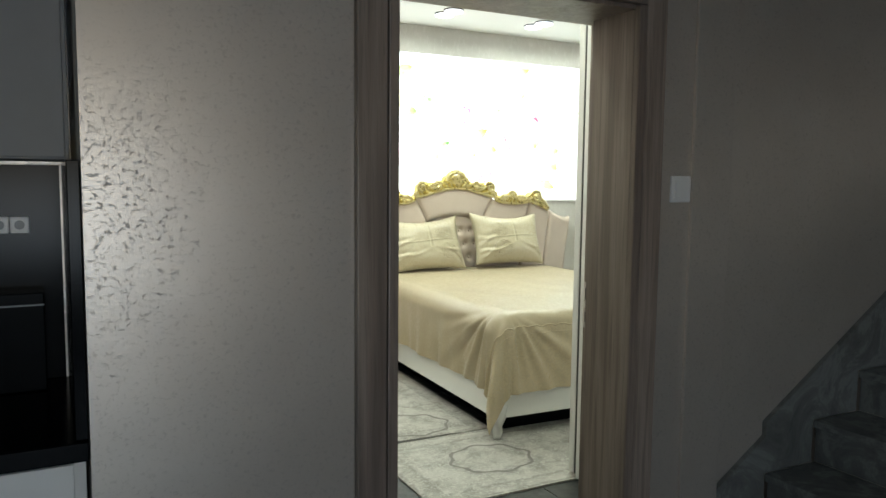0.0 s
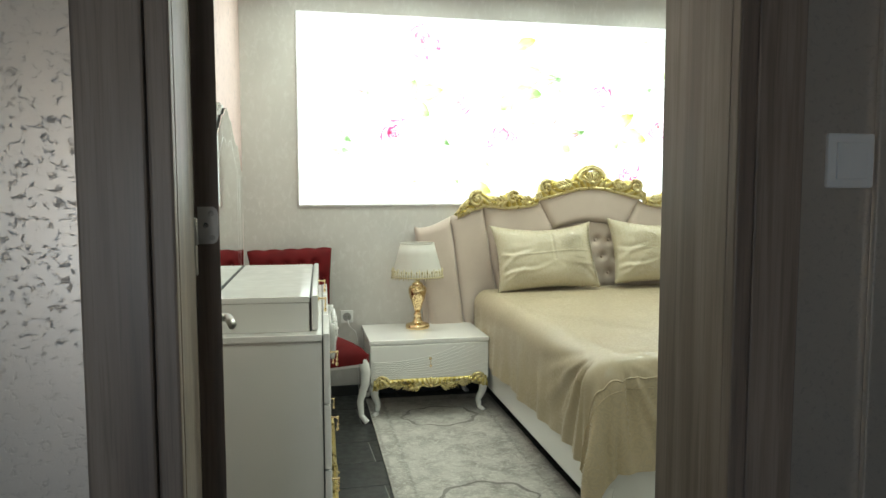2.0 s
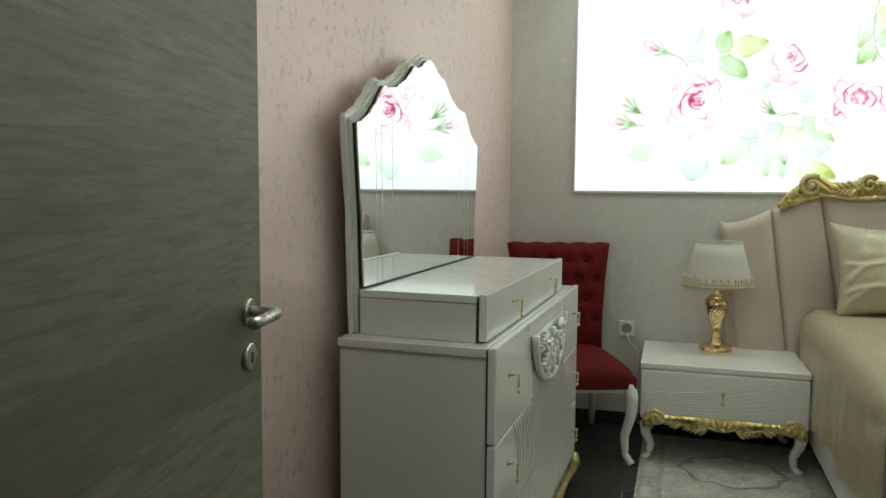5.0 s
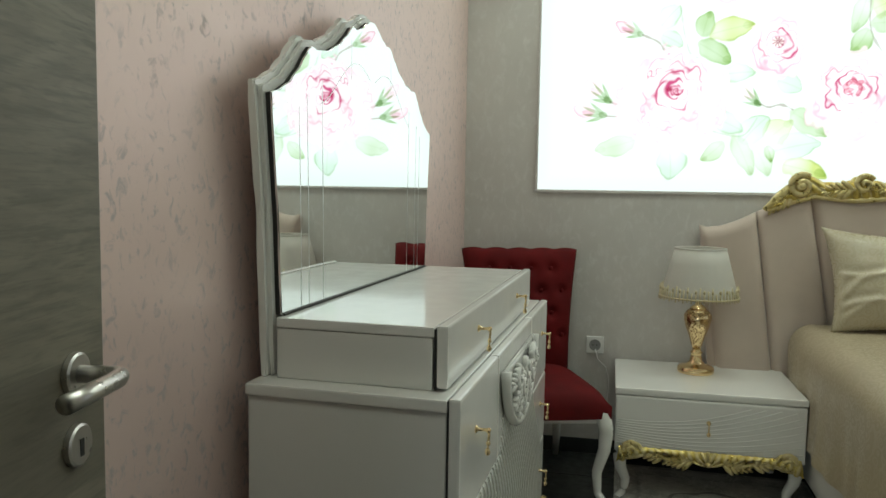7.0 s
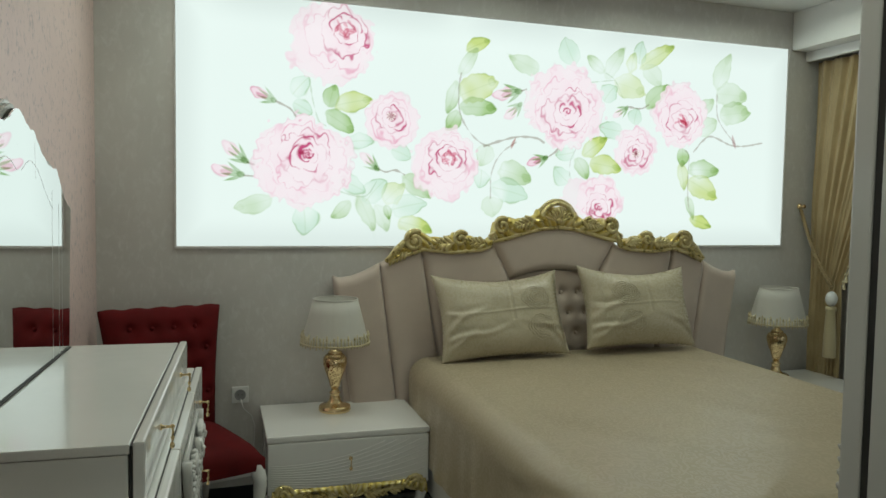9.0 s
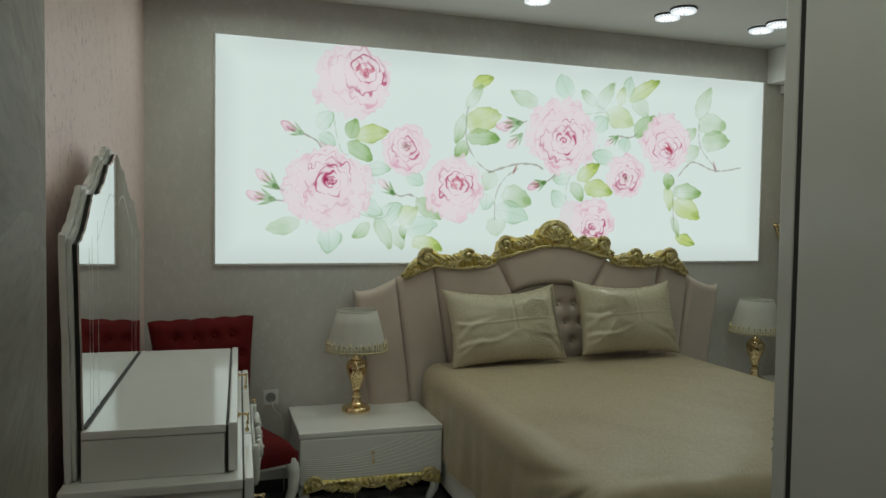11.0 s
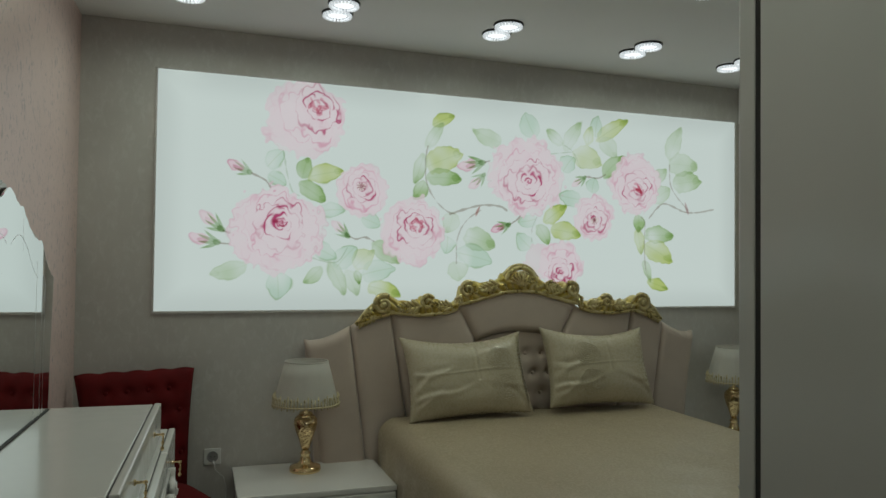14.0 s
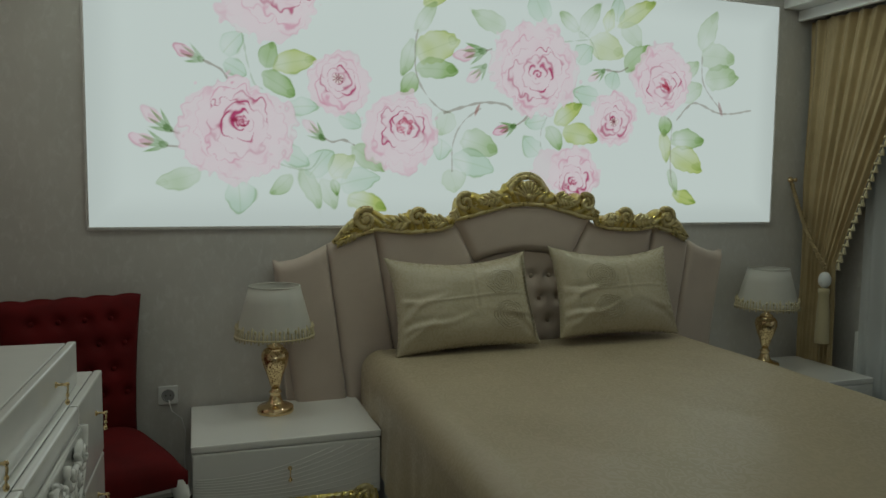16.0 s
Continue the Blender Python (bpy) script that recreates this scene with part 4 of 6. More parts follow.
def light_panel():
    """The light box on the wall: a slim frame and the printed film."""
    x0, x1, z0, z1 = MUR
    p = Painter(x1 - x0, z1 - z0, 0.0034)
    for spray in (left_spray, middle_spray, right_spray):
        spray(p)
    p.blot(2.13, 0.27, 0.22, 0.20, 120, PALE, 0.6, 0.3, 0.0, 0.06, 0.1, 0.5, None, PETAL)
    paint_rose(p, 0.738, 1.012, 0.225, 0.198, 0.806, 1.085, 11, "open")
    paint_rose(p, 0.595, 0.415, 0.250, 0.218, 0.620, 0.458, 12)
    paint_rose(p, 1.047, 0.643, 0.147, 0.142, 1.042, 0.667, 13, "stamens")
    paint_rose(p, 1.338, 0.432, 0.180, 0.200, 1.359, 0.462, 14, "open")
    paint_rose(p, 2.040, 0.775, 0.245, 0.220, 2.054, 0.745, 15)
    paint_rose(p, 2.790, 0.759, 0.182, 0.195, 2.811, 0.734, 16, "open")
    paint_rose(p, 2.498, 0.545, 0.146, 0.137, 2.502, 0.529, 17, "stamens")
    paint_rose(p, 2.274, 0.256, 0.150, 0.138, 2.271, 0.215, 18, "cup")
    # the light box's fall-off along its rim is multiplied into the print's colours
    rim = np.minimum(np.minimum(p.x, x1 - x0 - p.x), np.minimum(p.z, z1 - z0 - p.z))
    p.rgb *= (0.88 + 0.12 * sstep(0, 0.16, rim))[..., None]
    y = WALL_Y - 0.004
    mesh = bpy.data.meshes.new("print")
    verts = np.stack([x0 + p.x, np.full_like(p.x, y), z0 + p.z], -1).reshape(-1, 3)
    k = np.arange(p.nx * p.nz).reshape(p.nx, p.nz)
    faces = np.stack([k[:-1, :-1], k[1:, :-1], k[1:, 1:], k[:-1, 1:]], -1).reshape(-1, 4)
    mesh.from_pydata(verts.tolist(), [], faces.tolist())
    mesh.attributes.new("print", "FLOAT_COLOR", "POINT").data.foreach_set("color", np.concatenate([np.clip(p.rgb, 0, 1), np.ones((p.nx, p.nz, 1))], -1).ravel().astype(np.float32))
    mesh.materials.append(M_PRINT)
    ob = thing("backlit_mural", None, "wide backlit panel printed with pink watercolour roses", "mural")
    sheet = new("print", mesh)
    sheet.parent = ob
    for a in ((x0 - 0.012, x0, z0, z1), (x1, x1 + 0.012, z0, z1), (x0 - 0.012, x1 + 0.012, z1, z1 + 0.012), (x0 - 0.012, x1 + 0.012, z0 - 0.014, z0)):
        part("frame", box(a[0], a[1], WALL_Y - 0.010, WALL_Y - 0.0005, a[2], a[3], 0.002), M_GREY, ob)


light_panel()


# ---- ceiling spots ----
def ceiling_spot(x, y):
    ob = thing("ceiling_spot", pose(x, y, CEIL), "round crystal-rimmed recessed ceiling spot, lit", "ceiling light", "ceiling spots")
    ring = part("ring", moved(lathe([(0.073, 0.0), (0.075, 0.005), (0.072, 0.009), (0.050, 0.009), (0.049, 0.0)], 36), pose(0, 0, 0, 180, 0, 0)), M_DARK, ob, "dark metal rim")
    for k in range(24):
        a = 2 * math.pi * k / 24
        own = box(-0.0052, 0.0052, -0.008, 0.008, -0.024, -0.008, 0.002, seg=1)
        part("crystal", moved(own, pose(0.061 * math.cos(a), 0.061 * math.sin(a), 0, 0, 0, math.degrees(a) + 90)), M_CRYSTAL, ring, "lit glass crystal")
    part("lens", moved(lathe([(0.047, 0.002), (0.047, 0.012), (0.001, 0.015)], 28), pose(0, 0, 0, 180, 0, 0)), M_LED, ob, "glowing white lens", True)
    return ob


first_spot = None
# every pair gets fixtures, the two added by the door included
for sx, sy, _ in SPOTS:
    for s in (-0.5, 0.5):
        if first_spot is None:
            first_spot = ceiling_spot(sx, sy + s * SPOT_GAP)
        else:
            copy_thing(first_spot, pose(sx, sy + s * SPOT_GAP, CEIL))


# ---- bed ----
BED_X, BED_L, BED_R, BED_FOOT = 3.055, 2.235, 3.935, 3.25
BED_TURN = Matrix.Translation((BED_X, WALL_Y, 0)) @ pose(0, 0, 0, 0, 0, -2.4) @ Matrix.Translation((-BED_X, -WALL_Y, 0))
HEAD_TOP = [(0.0, 1.378), (0.10, 1.370), (0.22, 1.340), (0.31, 1.315), (0.385, 1.303), (0.395, 1.275), (0.45, 1.258), (0.60, 1.245), (0.765, 1.262), (0.775, 1.255), (0.86, 1.232), (0.97, 1.182), (1.06, 1.138), (1.13, 1.112), (1.19, 1.104), (1.235, 1.118)]


def head_top(x):
    return between(abs(x - BED_X), HEAD_TOP)


def head_panel(bed, outer, inner, z0=0.40, puff=0.030):
    """One padded panel between two seams; each seam is a table of (height, distance from the bed's middle), signed by its side."""
    nu, nv = 24, 30

    def f(u, v):
        zt = head_top(BED_X + outer[-1][1] + (inner[-1][1] - outer[-1][1]) * u)
        z = z0 + (zt - z0) * v
        a, b = between(z, outer), between(z, inner)
        side = 1 - abs(2 * u - 1) ** 9
        crown = 1 - max(0.0, (v - 0.90) / 0.10) ** 4
        return Vector((BED_X + a + (b - a) * u, WALL_Y - 0.062 - puff * (max(side, 0) ** 0.55) * (max(crown, 0) ** 0.5), z))

    bm = grid(nu, nv, f)
    grid(2, nv, lambda u, v: f(0, v) + Vector((0, u * (WALL_Y - 0.035 - f(0, v).y), 0)), bm)
    grid(2, nv, lambda u, v: f(1, v) + Vector((0, u * (WALL_Y - 0.035 - f(1, v).y), 0)), bm)
    grid(nu, 2, lambda u, v: f(u, 1) + Vector((0, v * (WALL_Y - 0.035 - f(u, 1).y), 0)), bm)
    bmesh.ops.remove_doubles(bm, verts=bm.verts[:], dist=1e-4)
    return part("upholstered_panel", bm, M_BEIGE, bed, "", True)


def scroll(cx, cz, r, turns, start, y, bm, thick=0.012, hand=1):
    """A carved volute: a spiral roll that thins towards its eye."""
    pts = []
    n = int(turns * 18)
    for k in range(n + 1):
        t = k / n
        a = start + hand * 2 * math.pi * turns * t
        q = r * (1 - 0.85 * t)
        pts.append((cx + q * math.cos(a), y - 0.006 - 0.012 * t, cz + q * math.sin(a)))
    return tube(pts, lambda t: thick * (1 - 0.45 * t), 8, bm)


def acanthus(x, z, length, turn, y, bm, lobes=5, width=0.4):
    """A carved leaf of overlapping lobes, from its stalk outwards."""
    c, s = math.cos(turn), math.sin(turn)
    for k in range(lobes):
        t = (k + 0.5) / lobes
        px, pz = x + c * length * t, z + s * length * t
        w = length * width * (1 - 0.6 * t)
        for side in (-1, 1):
            a = turn + side * (0.75 - 0.3 * t)
            blob((px + math.cos(a) * w * 0.45, y - 0.004 - 0.008 * (1 - t), pz + math.sin(a) * w * 0.45), (w * 0.62, 0.011, w * 0.22), -a, bm, 6)
    mid = [(x + c * length * t, y - 0.012 + 0.008 * t, z + s * length * t) for t in np.linspace(0, 1, 7)]
    return tube(mid, lambda t: 0.009 * (1 - 0.6 * t), 6, bm)


def shell(x, z, r, y, bm, ribs=9, spread=1.25):
    """A fan shell of tapering ribs with a rolled rim."""
    for k in range(ribs):
        a = math.pi / 2 + spread * (2 * k / (ribs - 1) - 1)
        pts = [(x + math.cos(a) * r * t, y - 0.010 - 0.012 * math.sin(math.pi * t), z + math.sin(a) * r * t) for t in np.linspace(0.12, 1, 7)]
        tube(pts, lambda t: r * (0.030 + 0.085 * t), 6, bm)
    blob((x, y - 0.016, z + 0.01), (r * 0.22, 0.018, r * 0.18), 0, bm)
    return bm


CREST_H = [(0.0, 0.095), (0.09, 0.09), (0.15, 0.065), (0.20, 0.062), (0.27, 0.085), (0.32, 0.092), (0.37, 0.075), (0.405, 0.04), (0.43, 0.035), (0.50, 0.062), (0.56, 0.086), (0.61, 0.075), (0.67, 0.05), (0.72, 0.055), (0.78, 0.080), (0.83, 0.085), (0.88, 0.060), (0.92, 0.03), (0.95, 0.008)]


def crest(bed):
    """Carved gilded cresting along the top of the headboard, alike on both sides."""
    y = WALL_Y - 0.085
    bm = bmesh.new()
    for side in (-1, 1):
        X = lambda d: BED_X + side * d
        turn = lambda a: a if side > 0 else math.pi - a

        # gadrooned leaf strands that lean outward, with a scalloped upper edge
        def carved(u, v):
            d = 0.95 * u
            strand = abs(math.sin(math.pi * (d * 21 + 0.25 * math.sin(d * 14))))
            lean = d - 0.055 * v
            ridge = abs(math.sin(math.pi * (lean * 21 + 0.25 * math.sin(lean * 14) + 0.35 * math.sin(v * 3 + d * 10))))
            high = between(d, CREST_H) * (1 + 0.13 * strand)
            bulge = math.sqrt(max(0.0, 1 - (2 * v - 0.9) ** 2 * 0.9))
            return Vector((X(d + 0.02 * v * math.sin(d * 26)), y + 0.008 - 0.026 * bulge - 0.014 * ridge * (0.35 + bulge * 0.65), between(d, HEAD_TOP) - 0.016 + (high + 0.014) * v))

        grid(220, 14, carved, bm)
        grid(220, 2, lambda u, v: carved(u, 1) + Vector((0, v * (y + 0.03 - carved(u, 1).y), 0)), bm)
        tube([(X(d), y - 0.014, between(d, HEAD_TOP) - 0.012) for d in np.linspace(0.0, 0.94, 60)], 0.012, 8, bm)
        # volutes and leaves that stand proud
        scroll(X(0.33), 1.372, 0.044, 1.5, turn(2.2), y - 0.014, bm, 0.015, -side)
        acanthus(X(0.14), 1.405, 0.14, turn(-0.28), y - 0.016, bm, 6, 0.42)
        acanthus(X(0.37), 1.345, 0.07, turn(-1.2), y - 0.012, bm, 4, 0.6)
        scroll(X(0.565), 1.303, 0.040, 1.5, turn(2.6), y - 0.014, bm, 0.014, -side)
        acanthus(X(0.42), 1.277, 0.13, turn(0.12), y - 0.014, bm, 6, 0.40)
        acanthus(X(0.60), 1.282, 0.15, turn(-0.06), y - 0.014, bm, 6, 0.40)
        scroll(X(0.815), 1.292, 0.052, 1.7, turn(2.2), y - 0.016, bm, 0.016, -side)
        blob((X(0.815), y - 0.028, 1.292), (0.02, 0.016, 0.02), 0, bm)
        for k in range(6):
            a = 2 * math.pi * k / 6
            blob((X(0.815) + 0.03 * math.cos(a), y - 0.020, 1.292 + 0.03 * math.sin(a)), (0.017, 0.011, 0.011), -a, bm, 6)
        acanthus(X(0.85), 1.262, 0.12, turn(-0.72), y - 0.008, bm, 5, 0.5)
        tube([(X(d), y - 0.014, z) for d, z in ((0.86, 1.285), (0.905, 1.250), (0.945, 1.205), (0.965, 1.190))], lambda t: 0.020 * (1 - 0.7 * t), 8, bm)
    shell(BED_X, 1.392, 0.080, y - 0.010, bm, 9, 1.2)
    rim = [(BED_X + 0.098 * math.cos(a), y - 0.014, 1.398 + 0.098 * math.sin(a)) for a in np.linspace(-0.25, math.pi + 0.25, 40)]
    tube(rim, lambda t: 0.015 * (0.75 + 0.25 * abs(math.sin(t * 38))), 8, bm)
    tube([(BED_X + 1.16 * (p[0] - BED_X), p[1] + 0.012, 1.398 + 1.16 * (p[2] - 1.398)) for p in rim], 0.011, 8, bm)
    return part("crest", bm, M_GILT, bed, "carved gilded scroll and shell crest", True)


def bed():
    ob = thing("bed", None, "double bed with beige padded headboard and gilded crest", "bed")
    part("backboard", slab([(BED_X - 1.13, 0.10), (BED_X + 1.13, 0.10)] + [(BED_X + d, head_top(BED_X + d) - 0.012) for d in np.linspace(1.215, -1.215, 61)], WALL_Y - 0.050, WALL_Y - 0.006), M_BEIGE, ob)
    seams = [[(0.40, 1.115), (1.10, 1.222)], [(0.40, 0.880), (1.16, 0.982)], [(0.40, 0.615), (1.26, 0.766)], [(0.40, 0.235), (1.085, 0.262), (1.32, 0.384)]]
    for s in (-1, 1):
        for o, i in zip(seams, seams[1:]):
            head_panel(ob, [(z, s * d) for z, d in o], [(z, s * (d + 0.0015)) for z, d in i])
    arch = lambda x: 1.130 - 0.048 * (abs(x - BED_X) / 0.262) ** 2
    # the middle panel stands over an arch; the tufted panel fills the arch
    nu, nv = 34, 14

    def middle(u, v):
        d = -0.386 + 0.772 * u
        lo = arch(BED_X + d * 0.675)
        hi = head_top(BED_X + d)
        x = BED_X + d * (0.675 + 0.325 * v)
        rim = (1 - abs(2 * u - 1) ** 14) * (1 - abs(2 * v - 1) ** 9)
        return Vector((x, WALL_Y - 0.062 - 0.036 * max(rim, 0) ** 0.5, lo + (hi - lo) * v))

    bm = grid(nu, nv, middle)
    part("upholstered_panel", bm, M_BEIGE, ob, "", True)

    def tufted(u, v):
        x = BED_X - 0.262 + 0.524 * u
        z = 0.5 + (arch(x) - 0.004 - 0.5) * v
        dip = 0
        for r in range(4):
            for c in range(5):
                bx, bz = BED_X - 0.20 + 0.10 * c + (0.05 if r % 2 else 0), 0.66 + 0.115 * r
                dip += math.exp(-((x - bx) ** 2 + (z - bz) ** 2) / 0.0008)
        return Vector((x, WALL_Y - 0.075 + 0.022 * dip, z))

    part("tufted_panel", grid(64, 64, tufted), M_BEIGE, ob, "button-tufted beige panel", True)
    for r in range(4):
        for c in range(5 - r % 2):
            part("button", blob((BED_X - 0.20 + 0.10 * c + (0.05 if r % 2 else 0), WALL_Y - 0.058, 0.66 + 0.115 * r), (0.011, 0.006, 0.011)), M_BEIGE, ob, "", True)
    crest(ob)
    # frame: rails, plinth, feet
    for x0, x1 in ((BED_L, BED_L + 0.05), (BED_R - 0.05, BED_R)):
        part("side_rail", moved(box(x0, x1, BED_FOOT + 0.05, WALL_Y - 0.13, 0.125, 0.36, 0.008), BED_TURN), M_WHITE, ob)
    part("foot_rail", moved(box(BED_L, BED_R, BED_FOOT, BED_FOOT + 0.05, 0.125, 0.36, 0.008), BED_TURN), M_WHITE, ob)
    part("plinth", moved(box(BED_L + 0.13, BED_R - 0.13, BED_FOOT + 0.14, WALL_Y - 0.14, 0.012, 0.30), BED_TURN), M_BLACK, ob)
    part("mattress", moved(box(BED_L + 0.02, BED_R - 0.02, BED_FOOT + 0.03, WALL_Y - 0.13, 0.34, 0.672, 0.10, seg=5), BED_TURN), M_LACE, ob, "", True)
    for x, s in ((BED_L, 1), (BED_R, -1)):
        pts = [(x + s * 0.03, BED_FOOT + 0.03, 0.20), (x + s * 0.035, BED_FOOT + 0.035, 0.12), (x + s * 0.02, BED_FOOT + 0.02, 0.05), (x + s * 0.012, BED_FOOT + 0.01, 0.008)]
        part("foot", moved(tube(pts, lambda t: 0.055 - 0.035 * t, 12), BED_TURN), M_WHITE, ob, "", True)
    return ob


bed()


def bedspread():
    """A satin spread over the mattress; it hangs over three sides, with a falling fold at each foot corner."""
    top, hang, rad = 0.70, 0.42, 0.105
    w, l = BED_R - BED_L + 0.03, WALL_Y - 0.15 - BED_FOOT
    x0, y0 = BED_L - 0.015, BED_FOOT - 0.015
    arc = math.pi * rad / 2

    def f(s, t):
        """A point of the cloth: s across the bed from its left flat edge, t from the foot's flat edge."""
        wf = w - 2 * rad
        a = max(-s, s - wf, 0.0)
        b = max(-t, 0.0)
        side = -1 if s < wf / 2 else 1
        cx, cy = min(max(s, 0), wf) + rad, max(t, 0) + rad
        puff = 0.009 * noise.noise(Vector((s * 2.2, t * 2.2, 0.3))) + 0.003 * noise.noise(Vector((s * 7, t * 7, 1.3)))
        near = math.exp(-((min(s, w - 2 * rad - s)) ** 2 + t * t) / 0.16)
        puff += near * 0.012 * (1 - abs(noise.noise(Vector(((s - t) * 4.5, (s + t) * 1.3, 6.0))))) ** 4
        r = math.hypot(a, b)
        if r == 0:
            return Vector((x0 + cx, y0 + cy, top + puff))
        th = math.atan2(b, a) if a else math.pi / 2
        k = min(r, arc) / rad
        out, drop = rad * math.sin(k), rad * (1 - math.cos(k)) + max(0, r - arc)
        low = max(0.0, drop - 0.06) / 0.4
        along = t if a > b else s
        fold = math.sin(along * 15 + 2.5 * noise.noise(Vector((s * 1.6, t * 1.6, 5)))) + 0.4 * math.sin(along * 37)
        out += low * (0.012 + 0.014 * fold)
        # folds that fan out from the foot corners
        reach = t if a > b else min(s, wf - s)
        fan = math.atan2(max(reach, 0.0), drop + 0.02)
        near_corner = math.exp(-(max(reach, 0.0) / 0.45) ** 2) * min(1.0, drop / 0.12)
        out += near_corner * (0.013 * math.sin(fan * 13 + (0.6 if a > b else 2.0)) + 0.007 * math.sin(fan * 27 + 1))
        if a > 0 and b > 0:
            corner = math.sin(2 * th) ** 2
            out += corner * low * (0.055 + 0.035 * math.sin(th * 10))
            drop *= 1 - 0.02 * corner
        ox, oy = side * math.cos(th), -math.sin(th)
        return Vector((x0 + cx + ox * out, y0 + cy + oy * out, max(0.03, top - drop + puff * 0.6)))

    us, vs = (w - 2 * rad) + 2 * (arc + hang - rad), (l - rad) + arc + hang - rad
    edge = arc + hang - rad
    bm = grid(190, 170, lambda u, v: f(-edge + us * u, -edge + vs * v))
    ob = solid("bedspread", bm, M_SPREAD, "cream-gold satin bedspread with lace hem on the bed", "bedspread", smooth=True)

    def lace(u, v):
        s = -edge - 0.012 + (us + 0.024) * u
        t = -edge - 0.015 + 0.36 * v + (0.012 * abs(math.sin(s * 34)) if v > 0.97 else 0)
        p, q = f(s, t), Vector((0, 0, 0.006))
        if t < -0.05:
            q = Vector((0.006 * (-1 if s < 0 else 1 if s > w else 0), -0.006, 0.003))
        return p + q

    part("lace_band", grid(240, 26, lace), M_HEM, ob, "embroidered lace band along the foot", True)
    bm = bmesh.new()
    tube([lace(k / 260, 0.985) + Vector((0, 0, 0.003)) for k in range(261)], 0.004, 5, bm)
    tube([lace(k / 260, 0.9) + Vector((0, 0, 0.002)) for k in range(261)], 0.0025, 5, bm)
    part("scalloped_braid", bm, M_HEM, ob, "", True)
    return ob


bedspread().matrix_world = BED_TURN


def pillow(name, x0, x1, zlo, y, tilt, turn, label, dz=0.0):
    """A plump pillow that leans on the headboard; its case has a scalloped, embroidered end."""
    w, h = x1 - x0, 0.46
    ob = thing(name, pose((x0 + x1) / 2, y, zlo, tilt, turn, 0), label, "pillow", "pillows on the bed")

    def f(side):
        def g(u, v):
            x, z = -w / 2 + w * u, h * v
            pinch = 1 - 0.09 * (1 - abs(2 * v - 1) ** 2) * abs(2 * u - 1) ** 3
            sag = -0.055 * (1 - (2 * u - 1) ** 2) * v ** 2 + 0.02 * (1 - (2 * u - 1) ** 2) * (1 - v) ** 2
            body = (max(0, 1 - abs(2 * u - 1) ** 3.2) * max(0, 1 - abs(2 * v - 1) ** 3.0)) ** 0.55
            crease = 0.008 * noise.noise(Vector((u * 2.2 + x0, v * 2.4, 2.0))) + 0.002 * noise.noise(Vector((u * 9 + x0, v * 9, 5.0)))
            # pulled creases that run in from the lower corners, and the iron's fold across the middle
            for m, (su, sv, dirn, reach, deep) in enumerate(((0.02, 0.30, 0.55, 0.42, 0.012), (0.03, 0.18, 0.20, 0.55, 0.013), (0.06, 0.06, 0.75, 0.40, 0.010), (0.02, 0.48, 0.12, 0.34, 0.009), (0.97, 0.10, 2.45, 0.36, 0.009), (0.96, 0.25, 2.85, 0.40, 0.007))):
                du, dv = (u - su) * 1.5, v - sv
                along, off = du * math.cos(dirn) + dv * math.sin(dirn), dv * math.cos(dirn) - du * math.sin(dirn)
                off += 0.03 * math.sin(along * 9 + m + x0)
                if along > 0:
                    crease += deep * math.exp(-(off / 0.032) ** 2) * max(0.0, 1 - along / reach / 1.5) * min(1, along * 14)
                    crease -= 0.6 * deep * math.exp(-((off - 0.055) / 0.04) ** 2) * max(0.0, 1 - along / reach / 1.5) * min(1, along * 14)
            crease += 0.003 * math.exp(-((v - 0.52 + 0.02 * math.sin(u * 7)) / 0.012) ** 2) - 0.003 * math.exp(-((u - 0.55) / 0.010) ** 2) * (v > 0.4)
            return Vector((x * pinch, side * (0.095 * body + (crease if side < 0 else 0) * min(1, body * 2)), z + sag))
        return g

    bm = grid(104, 80, f(-1))
    grid(104, 80, f(1), bm)
    bmesh.ops.remove_doubles(bm, verts=bm.verts[:], dist=1e-3)
    part("case", bm, M_PILLOW, ob, "", True)
    # scalloped flap of lace near one end, and embroidered roses
    front = f(-1)
    end = 1 if name == "pillow" and x0 < 3.0 else 0
    def flap(u, v):
        uu = (0.02 + 0.10 * v + 0.018 * abs(math.sin(u * 22)) * v) if not end else (0.98 - 0.03 * v)
        p = front(uu, 0.03 + 0.94 * u)
        return p + Vector((0, -0.006 - 0.004 * v, 0))
    part("lace_edge", grid(60, 5, flap), M_PILLOW, ob, "scalloped embroidered edge", True)
    for cu, cv in ((0.74, 0.68), (0.76, 0.30)) if end else ((0.34, 0.68), (0.36, 0.28)):
        pts = []
        for m in range(241):
            a = 2 * math.pi * m / 48
            q = (0.010 + 0.015 * m / 48) * (0.92 + 0.14 * abs(math.sin(2.5 * a)))
            pts.append(front(cu + q * math.cos(a) / w, cv + q * math.sin(a) / h * 0.9) + Vector((0, -0.003, 0)))
        part("embroidered_rose", tube(pts, 0.0014, 4), M_PILLOW, ob, "raised rose embroidery", True)
    return ob


pillow("pillow", 2.325, 3.035, 0.705, 5.20, -22, -1.5, "cream satin pillow with embroidered roses, leaning on the headboard")
pillow("pillow", 3.13, 3.81, 0.725, 5.20, -20, 1.0, "cream satin pillow with a scalloped lace edge")


